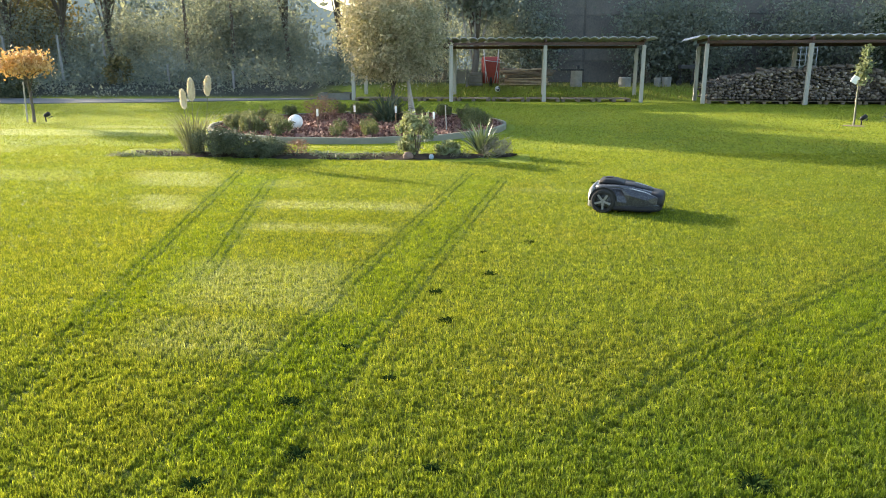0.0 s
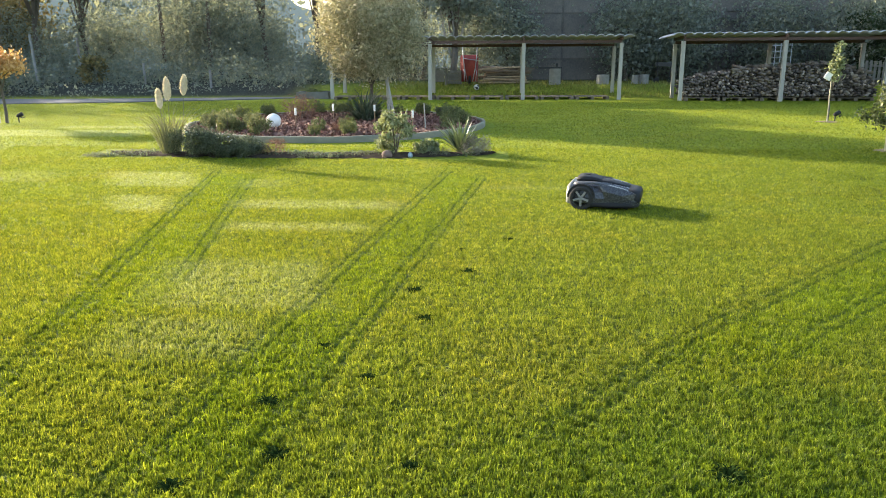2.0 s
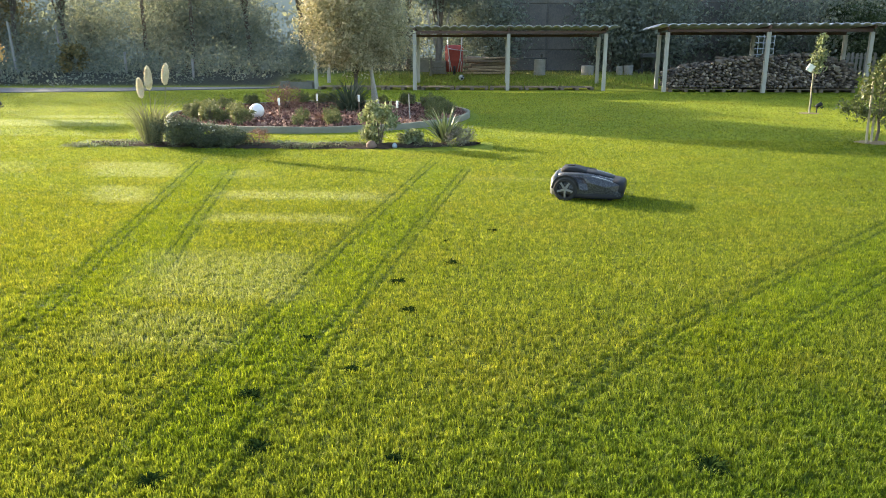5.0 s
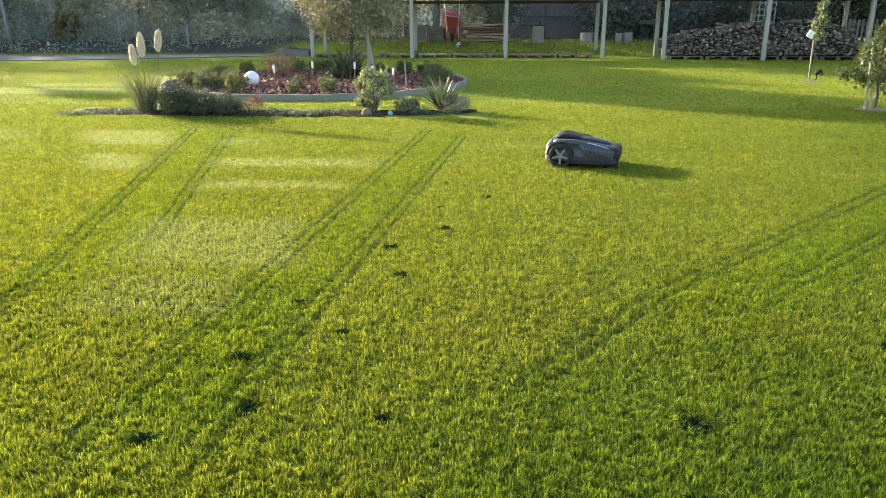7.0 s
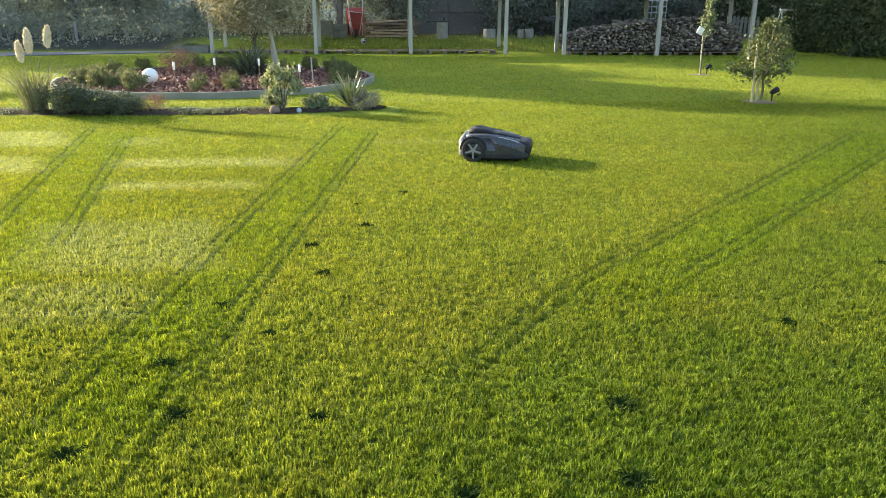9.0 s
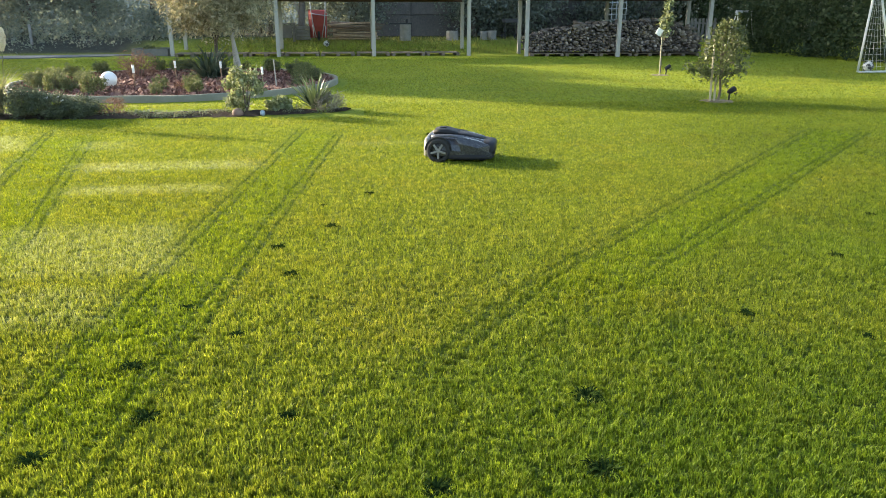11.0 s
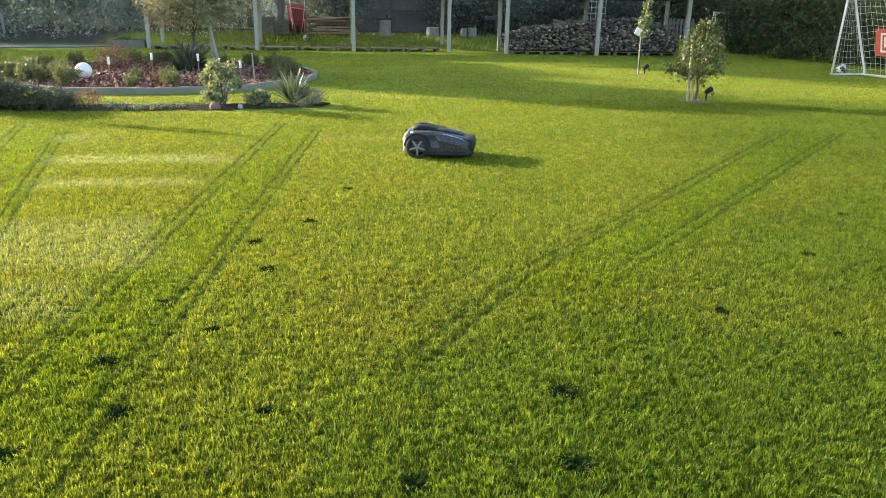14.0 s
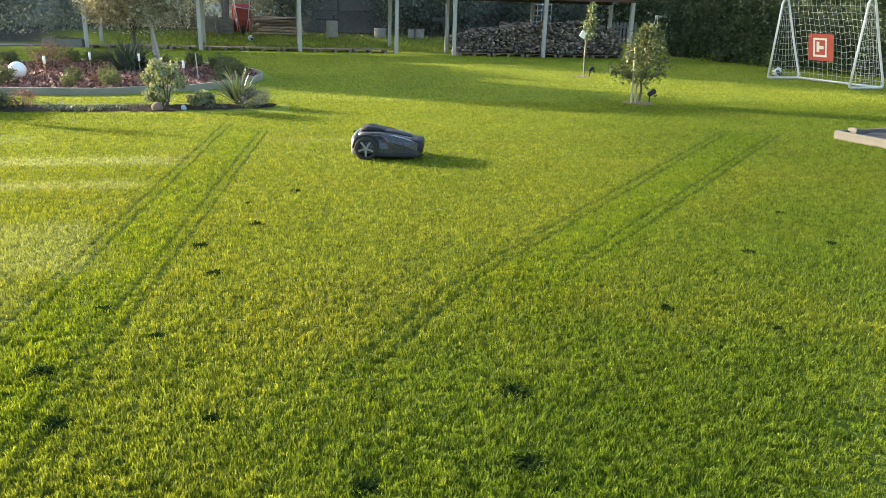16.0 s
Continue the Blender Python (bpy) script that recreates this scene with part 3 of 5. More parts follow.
def tall_crown(h, r):
    """An upright egg-shaped crown, on the upper half of the stem."""
    def inside(rng, n):
        p = ellipsoid(1.0, 1.0, 1.0, 0.0, 0.2)(rng, n)
        taper = np.interp(p[:, 2], [-1, -0.3, 0.4, 1], [0.8, 1.1, 0.85, 0.35])
        return p * np.stack((r * taper, r * taper, np.full(n, h * 0.20)), 1) + (0, 0, h * 0.77)
    return inside
WOODS = []
for i, (h, r, mat, seed) in enumerate(((7.4, 2.6, M_WOODSHAZE, 1), (5.0, 2.0, M_WOODSHAZE, 2), (5.4, 1.9, M_WOODS2, 3))):
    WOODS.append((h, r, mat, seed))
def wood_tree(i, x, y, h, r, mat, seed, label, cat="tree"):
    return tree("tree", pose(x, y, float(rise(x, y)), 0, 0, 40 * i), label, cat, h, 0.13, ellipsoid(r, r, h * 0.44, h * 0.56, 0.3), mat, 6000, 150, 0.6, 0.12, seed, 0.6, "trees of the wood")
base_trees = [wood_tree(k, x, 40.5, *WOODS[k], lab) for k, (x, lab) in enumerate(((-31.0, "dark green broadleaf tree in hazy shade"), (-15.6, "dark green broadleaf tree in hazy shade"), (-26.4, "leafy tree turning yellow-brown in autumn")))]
spots = [(-21.5, 41.5, 1), (-18.5, 43.5, 0), (-13, 43.5, 1), (-13.6, 41.5, 0), (-4.5, 44, 1), (-1.0, 41.5, 0), (2.5, 43.5, 1), (6.5, 42.0, 2), (10.0, 43.0, 0), (14.0, 42.0, 1), (18.0, 40.0, 0), (21.5, 36.5, 1), (23.0, 32.0, 0), (25.0, 27.0, 1), (-41, 40, 1), (-9.0, 46, 0), (27, 38, 1)]
for i, (x, y, k) in enumerate(spots):
    s = (0.88 + 0.24 * random.random()) * (1.0 if x < -22 or x > 16 else 0.66)
    copy_thing(base_trees[k], pose(x, y, float(rise(x, y)), 0, 0, 67 * i) @ Matrix.Scale(s, 4))

# Row outside the view at the left, added to keep the drive in shade.
for x, y, k in ((-33, 35.5, 0), (-37, 34.6, 0), (-41, 33.5, 0), (-45.5, 33, 0)):
    copy_thing(base_trees[k], pose(x, y, float(rise(x, y)), 0, 0, 31 * x) @ Matrix.Scale(0.92, 4))
# Added for their shade on the lawn; these crowns stand above the view.
for k, (x, y, h, r) in enumerate(((-30.9, 38.4, 10.5, 2.1), (-28.3, 38.6, 11.0, 1.2), (-26.6, 38.2, 9.6, 2.2), (-23.6, 38.3, 8.8, 1.9), (-21.2, 38.6, 7.9, 1.7), (-11.9, 39.4, 9.8, 1.5), (-9.2, 39.6, 9.4, 1.6), (-6.4, 39.6, 9.0, 1.6), (-3.6, 39.7, 8.7, 1.9), (-0.7, 39.9, 8.2, 1.9))):
    tree("tree", pose(x, y, 0.4), "tall dense broadleaf tree placed to shade the lawn, crown out of view", "tree", h, 0.12, tall_crown(h, r), M_WOODS2 if k % 2 else M_WOODSHAZE, 9000, 170, 0.38, 0.17, 9 + k, 0.5, "trees of the wood", limbs=12)
tree("tree", pose(-17.0, 38.5, 0.4), "slender tree placed to shade the lawn, high crown out of view", "tree", 12.6, 0.09, ellipsoid(1.6, 1.6, 2.2, 10.4, 0.2), M_WOODS2, 8000, 90, 0.36, 0.17, 29, 0.7, "trees of the wood", limbs=10)
tree("tree", pose(-14.5, 38.5, 0.4), "slender tree placed to shade the lawn, high crown out of view", "tree", 12.8, 0.09, ellipsoid(2.2, 2.2, 2.7, 9.9, 0.2), M_WOODS2, 11000, 110, 0.36, 0.17, 19, 0.7, "trees of the wood", limbs=10)

# undergrowth that closes the wood below the crowns
rng = np.random.default_rng(21)
def thicket(rng, n):
    x = rng.uniform(-44, 2.5, n)
    y = 36.6 + 0.03 * (x + 10) + rng.uniform(0, 3.2, n)
    return np.stack((x, y, 0.3 + rng.uniform(0, 1, n) ** 1.1 * (4.9 - 1.6 * np.clip((-17.5 - x) / 4.0, 0, 1) + 0.7 * np.sin(x * 0.9) + 0.5 * np.sin(x * 2.3 + 1) - 2.7 * np.exp(-((x + 8.7) / 2.3) ** 4))), 1)
def low_growth(rng, n):
    x = rng.uniform(-44, -5.5, n)
    y = 28.9 + rng.uniform(0, 1, n) ** 0.7 * 7.7 + 1.6 * np.clip((x + 13) / 6, 0, 1)
    return np.stack((x, y, 0.42 * np.clip((y - 29) / 3, 0, 1) + rng.uniform(0, 1, n) ** 1.6 * np.clip((y - 29.5) * 0.25, 0.15, 1.6)), 1)
ob = part("undergrowth", leaves("undergrowth", np.concatenate((clumped(rng, 76000, 3400, 0.42, thicket), clumped(rng, 34000, 2000, 0.20, low_growth))), 0.072, rng), M_WOODSHAZE)
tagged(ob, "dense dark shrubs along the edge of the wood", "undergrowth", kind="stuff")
MIST_GLOW = 0.95
def far_wood(rng, n):
    a = rng.uniform(-1.05, 1.15, n)
    d = rng.uniform(50, 58, n)
    return np.stack((np.sin(a) * d, np.cos(a) * d, 0.3 + rng.uniform(0, 1, n) * (6.2 + 1.2 * np.sin(a * 23) + 0.8 * np.sin(a * 61) - 2.4 * np.exp(-((a + 0.235) / 0.035) ** 2) - 2.8 * np.clip((-0.40 - a) / 0.1, 0, 1))), 1)
# glowing sheet that stands in for misty distance far behind the garden
bm = bmesh.new()
cols = []
for i in range(81):
    a = -1.3 + 2.7 * i / 80
    h = 8.5 + 1.0 * math.sin(a * 17) + 0.6 * math.sin(a * 41) - 3.9 * math.exp(-((a + 0.24) / 0.05) ** 2)
    cols.append([bm.verts.new((math.sin(a) * 75, math.cos(a) * 75, z)) for z in (-0.5, h * 0.4, h * 0.75, h)])
for p, q in zip(cols, cols[1:]):
    for j in range(3):
        bm.faces.new((p[j], q[j], q[j + 1], p[j + 1]))
n = Net("glowing_mist")
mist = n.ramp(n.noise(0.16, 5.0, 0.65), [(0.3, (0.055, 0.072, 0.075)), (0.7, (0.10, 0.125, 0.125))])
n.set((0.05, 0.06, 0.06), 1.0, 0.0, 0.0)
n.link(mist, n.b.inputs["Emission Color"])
n.b.inputs["Emission Strength"].default_value = MIST_GLOW
tagged(part("backdrop", bm, n.m, smooth=True), "glowing pale blue-grey backdrop for mist over distant trees", "backdrop", kind="structure")
ob = part("far_woods", leaves("far_woods", clumped(rng, 9000, 700, 0.6, far_wood), 0.3, rng), M_WOODSHAZE)
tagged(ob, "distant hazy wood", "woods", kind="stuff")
def behind(rng, n):
    x = rng.uniform(6.0, 22, n)
    return np.stack((x, 37.0 + rng.uniform(-0.3, 0.3, n), 0.34 + rng.uniform(0, 1, n) ** 2.2 * 3.0), 1)
ob = part("ivy", leaves("ivy", clumped(rng, 7600, 180, 0.2, behind), 0.10, rng), M_WOODSHAZE)
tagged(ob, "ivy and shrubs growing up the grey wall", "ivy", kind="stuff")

# evergreen hedge along the far side
rng = np.random.default_rng(22)
HP = np.array([(15.4, 34.2), (17.3, 30.8), (17.1, 27.6), (17.4, 24.5), (18.1, 21.2), (19.0, 17.5), (20.0, 13.0), (20.4, 5.0)])
def hedge_in(rng, n):
    t = rng.uniform(0, 7, n)
    i = np.minimum(t.astype(int), 6)
    p = HP[i] + (HP[i + 1] - HP[i]) * (t - i)[:, None]
    side = rng.uniform(-0.75, 0.9, n)
    return np.stack((p[:, 0] + side, p[:, 1] + side * 0.45, rng.uniform(0.05, 3.0, n) + 0.25 * np.sin(t * 7)), 1)
ob = part("hedge", leaves("hedge", clumped(rng, 90000, 2600, 0.15, hedge_in), 0.075, rng), M_HEDGE)
tagged(ob, "tall dense evergreen laurel hedge", "hedge", kind="structure")

# ---- raised oval bed ----
BX, BY, BRX, BRY = -3.35, 17.2, 3.35, 3.5
bed = thing("flower_bed", pose(BX, BY, 0), "oval bed of red bark mulch inside a pale edging", "flower bed")
bm = bmesh.new()
N = 96
prof = [(-0.04, -0.05), (-0.04, 0.105), (-0.028, 0.118), (0.028, 0.118), (0.04, 0.105), (0.04, -0.05)]
rings = [[bm.verts.new(((BRX + o) * math.cos(2 * math.pi * i / N), (BRY + o) * math.sin(2 * math.pi * i / N), z + 0.006 * math.sin(i * 0.9))) for o, z in prof] for i in range(N)]
for i in range(N):
    for j in range(5):
        bm.faces.new((rings[i][j], rings[(i + 1) % N][j], rings[(i + 1) % N][j + 1], rings[i][j + 1]))
part("edging", bm, M_RIM, bed, "pale grey-green concrete edging strip", smooth=True)
rng = np.random.default_rng(31)
rr, aa = np.meshgrid(np.linspace(0, 1, 22), np.linspace(0, 2 * math.pi, 73)[:-1], indexing="ij")
zz = 0.07 + 0.05 * (1 - rr ** 2) + rng.uniform(-0.012, 0.012, rr.shape)
zz[0] = 0.12
idx = np.arange(rr.size).reshape(rr.shape)
q = np.stack((idx[:-1], idx[1:], np.roll(idx, -1, 1)[1:], np.roll(idx, -1, 1)[:-1]), -1).reshape(-1, 4)
part("mulch", fast_mesh("mulch", np.stack(((BRX - 0.05) * rr * np.cos(aa), (BRY - 0.05) * rr * np.sin(aa), zz), -1).reshape(-1, 3), [q]), M_MULCH, bed, "red-brown bark mulch", smooth=True)
m = 5200
r, a = np.sqrt(rng.uniform(0, 1, m)) * 0.97, rng.uniform(0, 2 * math.pi, m)
c = np.stack((BRX * r * np.cos(a), BRY * r * np.sin(a), 0.085 + 0.05 * (1 - r ** 2) + rng.uniform(0, 0.02, m)), 1)
n = Net("bark_chips")
n.set(n.ramp(n.island(), [(0.1, (0.08, 0.035, 0.025)), (0.5, (0.17, 0.08, 0.06)), (0.9, (0.30, 0.17, 0.13))]), 0.85)
chips = part("loose_bark", leaves("loose_bark", c, 0.05, rng, 1.7), n.m, bed)
chips["kind"] = "stuff"

# ---- plants ----
M_BALLBUSH = leafy("dwarf_shrub_leaves", (0.075, 0.10, 0.04), (0.14, 0.16, 0.065), (0.25, 0.25, 0.11), 0.3)
M_DARKBUSH = leafy("dark_shrub_leaves", (0.052, 0.068, 0.044), (0.090, 0.110, 0.068), (0.150, 0.166, 0.100), 0.25, 0.7)
M_REDBUSH = leafy("red_barberry_leaves", (0.13, 0.065, 0.05), (0.21, 0.115, 0.085), (0.31, 0.19, 0.14), 0.25)
M_GREY = leafy("grey_lavender", (0.13, 0.13, 0.11), (0.22, 0.21, 0.18), (0.33, 0.31, 0.27), 0.2)
M_YUCCA = leafy("yucca_leaves", (0.06, 0.09, 0.045), (0.13, 0.17, 0.085), (0.27, 0.31, 0.17), 0.25, 0.45)
M_DRYGRASS = leafy("pampas_leaves", (0.12, 0.13, 0.075), (0.19, 0.20, 0.115), (0.28, 0.28, 0.175), 0.3)
M_PLUME = leafy("pampas_plumes", (0.70, 0.60, 0.46), (0.80, 0.72, 0.58), (0.87, 0.81, 0.70), 0.3)
M_ROSE = leafy("rose_leaves", (0.12, 0.15, 0.07), (0.22, 0.25, 0.13), (0.37, 0.39, 0.24), 0.35)
M_YUCCADARK = leafy("dark_yucca_leaves", (0.040, 0.060, 0.042), (0.072, 0.098, 0.066), (0.125, 0.155, 0.105), 0.2, 0.55)


def ground_z(x, y):
    q = ((x - BX) / BRX) ** 2 + ((y - BY) / BRY) ** 2
    return 0.06 + 0.05 * max(0.0, 1 - q) if q < 1 else 0.0


def bush(name, x, y, rx, rz, mat, count, leaf, seed, label, category, group="", clumps=40, twig=6, long=1.8, up=0.5):
    rng = np.random.default_rng(seed)
    ob = thing(name, pose(x, y, ground_z(x, y)), label, category, group)
    bm = bmesh.new()
    for i in range(twig):
        a = rng.uniform(0, 6.28)
        tube(bm, [(0, 0, -0.04), (0.3 * rx * math.cos(a), 0.3 * rx * math.sin(a), rz * 0.7), (0.75 * rx * math.cos(a), 0.75 * rx * math.sin(a), rz * 1.5)], [0.012, 0.008, 0.003], 5)
    part("stems", bm, M_BARK, ob)
    inside = ellipsoid(rx, rx, rz, rz * 0.98, 0.45)
    part("foliage", leaves("foliage", clumped(rng, count, clumps, rx * 0.14, inside), leaf, rng, long, up), mat, ob)
    return ob


def blade_plant(name, x, y, count, length, width, mat, seed, label, category, stiff=0.6, spread=0.9, base=0.06):
    """A clump of long arching leaves from one base."""
    rng = np.random.default_rng(seed)
    ob = thing(name, pose(x, y, ground_z(x, y)), label, category)
    vs, fs, b = [], [], 0
    for i in range(count):
        a = rng.uniform(0, 2 * math.pi)
        t = rng.uniform(0.05, spread)
        l = length * rng.uniform(0.65, 1.1)
        side = np.array((-math.sin(a), math.cos(a), 0))
        out = np.array((math.cos(a), math.sin(a), 0))
        p = out * base * rng.uniform(0, 1) + side * base * rng.uniform(-0.5, 0.5)
        for s in range(6):
            u = s / 5
            bend = t + (1 - stiff) * 1.5 * u * u
            q = p + out * (l * u * math.sin(bend)) + np.array((0, 0, l * u * math.cos(bend)))
            w = width * (1 - u ** 2.2) * 0.5 + 0.0015
            vs += [q - side * w + (0, 0, w * 0.35), q, q + side * w + (0, 0, w * 0.35)]
        for s in range(5):
            k = b + 3 * s
            fs += [(k, k + 1, k + 4, k + 3), (k + 1, k + 2, k + 5, k + 4)]
        b += 18
    part("leaves", fast_mesh("leaves", np.array(vs), [np.array(fs)]), mat, ob)
    return ob


# small rounded shrubs round the edge of the bed
rnd = random.Random(4)
first = []
for k in range(3):
    first.append(bush("dwarf_shrub", BX - 2.85 * math.cos(0.5 + k * 0.35), BY - 2.9 * math.sin(0.5 + k * 0.35), 0.185 + 0.015 * k, 0.185, M_BALLBUSH, 1900, 0.013, 40 + k, "small rounded green shrub on red mulch", "shrub", "dwarf shrubs in the oval bed", long=4.0, up=1.5))
angles = [0.05, 0.22, 0.4, 0.6, 1.62, 1.85, 2.12, 2.7, 3.0, 3.3, 3.55, 3.8, 4.1, 4.35, 4.6, 4.85, 5.1, 5.6, 5.9, 6.15]
for i, a in enumerate(angles):
    x, y = BX - 2.9 * math.cos(a), BY - 2.95 * math.sin(a)
    copy_thing(first[i % 3], pose(x, y, ground_z(x, y), 0, 0, 50 * i) @ Matrix.Scale(rnd.uniform(0.62, 0.95), 4))
for x, y, s in ((-5.95, 15.9, 0.8), (-5.35, 15.35, 0.85), (-4.95, 15.0, 0.85), (-5.0, 15.9, 0.8), (-6.1, 17.5, 0.8), (-5.6, 15.9, 0.85), (-5.2, 16.6, 0.8), (-5.9, 16.8, 0.85), (-1.0, 18.3, 1.0), (-0.75, 17.6, 1.0), (-4.0, 19.8, 0.9), (-1.6, 19.3, 0.95), (-2.7, 14.9, 0.85), (-3.3, 15.0, 0.75)):
    copy_thing(first[rnd.randrange(3)], pose(x, y, ground_z(x, y), 0, 0, 360 * rnd.random()) @ Matrix.Scale(s, 4))
bush("barberry_bush", -4.35, 17.6, 0.42, 0.30, M_REDBUSH, 1700, 0.022, 50, "loose red-leaved shrub in the mulch", "shrub")
blade_plant("yucca", -2.75, 17.3, 230, 0.78, 0.036, M_YUCCADARK, 51, "large spiky dark green yucca in the oval bed", "yucca", 0.8, 1.25, 0.2)
blade_plant("daylily", -1.95, 15.0, 34, 0.34, 0.03, M_DRYGRASS, 52, "arching yellow-green daylily clump", "daylily", 0.45, 0.8)
blade_plant("daylily", -2.95, 15.2, 30, 0.36, 0.03, M_REDBUSH, 53, "arching red-brown daylily clump", "daylily", 0.45, 0.9)

# tree on two stakes in the middle of the bed
tree("willow_tree", pose(-2.80, 18.6, 0.06), "round-headed pale variegated willow on a thin trunk", "tree", 3.0, 0.045, ellipsoid(1.36, 1.36, 1.18, 2.06, 0.35, -0.8), M_WILLOW, 30000, 420, 0.14, 0.034, 60, 0.52, limbs=12, long=2.8)
for x, y, h, tilt in ((-2.2, 18.2, 1.02, -10.0), (-2.45, 19.0, 1.0, -1.0)):
    ob = tagged(part("tree_stake", box(tube(bmesh.new(), [(0, 0, -0.1), (0, 0, h)], [0.042, 0.040], 10), 0.001, 0.001, 0.001), M_POST), "round pale wooden tree stake in the mulch", "stake", "tree stakes")
    ob.matrix_basis = pose(x, y, 0.07, 0, tilt, 0)

# ---- strip of border in front of the bed ----
bm = bmesh.new()
rng = np.random.default_rng(33)
K = 60
rows_ = []
for i in range(K + 1):
    u = i / K
    x = -6.2 + 6.5 * u
    w = 0.36 * math.sin(math.pi * min(1, max(0.0, u))) ** 0.35 + 0.02
    yc = 11.85 + 0.30 * (2 * u - 1) ** 2 + 0.12 * u
    rows_.append([bm.verts.new((x, yc + w * v + 0.06 * rng.normal() * abs(v), 0.008 + 0.028 * (1 - v * v) + 0.012 * rng.normal() * (1 - abs(v)))) for v in (-1, -0.6, -0.2, 0.2, 0.6, 1)])
for a, b in zip(rows_, rows_[1:]):
    for j in range(5):
        bm.faces.new((a[j], b[j], b[j + 1], a[j + 1]))
tagged(part("border_soil", bm, M_SOIL, smooth=True), "narrow crescent border of dark bare soil in the lawn", "border", kind="structure")

pampas = blade_plant("pampas_grass", -5.1, 12.05, 150, 0.86, 0.011, M_DRYGRASS, 70, "pampas grass clump with three cream plumes", "pampas grass", 0.72, 0.36, 0.16)
for x, z, s in ((-0.13, 0.74, 0.9), (0.02, 0.90, 1.05), (0.31, 0.96, 0.95)):
    bm = tube(bmesh.new(), [(x * 0.4, 0, 0), (x * 0.8, 0, z * 0.6), (x, 0, z + 0.1)], [0.008, 0.006, 0.004], 6)
    part("stalk", bm, M_DRYGRASS, pampas)
    rng = np.random.default_rng(int(100 * z))
    c = ellipsoid(0.054 * s, 0.054 * s, 0.17 * s, 0, 0.8)(rng, 1500)
    c[:, :2] *= (1.0 - 0.9 * c[:, 2:3]) 
    p = part("plume", tube(bmesh.new(), [(0, 0, h * s) for h in (-0.17, -0.13, -0.06, 0.02, 0.09, 0.15, 0.185)], [r * s for r in (0.012, 0.034, 0.050, 0.050, 0.038, 0.020, 0.004)], 14), M_PLUME, pampas, "cream feathery plume", True)
    p.location, p.rotation_euler = (x, 0, z + 0.17), (0, 0.5 * x, 0)
    fluff = part("feathers", leaves("feathers", c, 0.012, rng, 4.5, 2.2), M_PLUME, p)
for x, y, s, tall in ((-4.60, 11.85, 0.38, 0.25), (-4.2, 11.8, 0.36, 0.20), (-3.8, 11.8, 0.32, 0.14)):
    bush("spreading_shrub", x, y, s, tall, M_DARKBUSH, 6000, 0.017, int(90 - 10 * x), "low spreading dark green shrub at the border", "shrub", "shrubs beside the pampas grass")
rng = np.random.default_rng(39)
for x, y in ((-4.45, 11.62), (-4.1, 11.55), (-3.9, 11.6), (-4.3, 11.75), (-4.62, 11.6), (-4.0, 11.72)):
    bm = bmesh.new()
    for k in range(6):
        a = k * 1.047
        vs_ = [bm.verts.new(p) for p in ((0, 0, 0), (0.022 * math.cos(a - 0.4), 0.022 * math.sin(a - 0.4), 0.008), (0.034 * math.cos(a), 0.034 * math.sin(a), 0.012), (0.022 * math.cos(a + 0.4), 0.022 * math.sin(a + 0.4), 0.008))]
        bm.faces.new(vs_)
    ob = tagged(part("flower", bm, M_WHITE), "small pale flower on a dark green shrub", "flower", "flowers on the low shrubs")
    ob.matrix_basis = pose(x, y, 0.30 + 0.16 * (-4.1 - x) + 0.03 * rng.uniform(), 40, 0, 30 * x)
bush("lavender", -3.35, 12.0, 0.2, 0.13, M_REDBUSH, 1300, 0.012, 81, "faded brownish-pink lavender in the border", "lavender")
bush("lavender", 0.0, 12.2, 0.26, 0.14, M_GREY, 2200, 0.014, 82, "grey-leaved lavender mound at the border's end", "lavender")
blade_plant("agave", -0.28, 12.4, 64, 0.62, 0.055, M_YUCCA, 83, "spiky pale-edged yucca in the border", "yucca", 0.92, 1.15, 0.05)
bush("rose_bush", -1.35, 12.15, 0.30, 0.35, M_ROSE, 1700, 0.036, 84, "light green rose bush in the border", "rose")
bush("perennial", -0.85, 12.2, 0.2, 0.11, M_ROSE, 420, 0.045, 85, "low leafy green perennial on soil", "perennial")
blade_plant("sedge", -0.6, 12.1, 60, 0.22, 0.012, M_DRYGRASS, 86, "low tuft of pale sedge in the border", "sedge", 0.4, 1.0, 0.14)
for i, x in enumerate((-2.7, -2.3, -1.95, -3.0, -5.7, -6.0, -2.5, -2.1, -1.75, -5.4, -6.25, -2.85, -3.65, -0.15, -3.2, -2.6, -2.2, -3.4, -1.85, -2.95, -2.4, -5.55, -5.85, -1.6)):
    blade_plant("groundcover", x, 11.72 + 0.11 * (i % 5), 46, 0.13, 0.016, M_YUCCA if i % 2 else M_DRYGRASS, 870 + i, "low ground cover plant on dark soil", "perennial", 0.4, 1.2, 0.18)


def rounded_stone(name, x, y, z, r, mat, label, category, flat=0.9):
    bm = bmesh.new()
    bmesh.ops.create_icosphere(bm, subdivisions=3, radius=r)
    for v in bm.verts:
        k = 1 + 0.05 * noise.noise(v.co * 4 / r * 0.3)
        v.co = Vector((v.co.x * k, v.co.y * k, v.co.z * flat * k))
    ob = tagged(part(name, bm, mat, smooth=True), label, category)
    ob.location = (x, y, z)
    return ob


M_TERRA = plain("terracotta", (0.13, 0.08, 0.06), (0.22, 0.145, 0.11), 0.85, 8.0, 60.0)
M_BLUE = plain("pale_blue_glaze", (0.16, 0.22, 0.28), (0.36, 0.42, 0.46), 0.35, 12.0, 50.0)
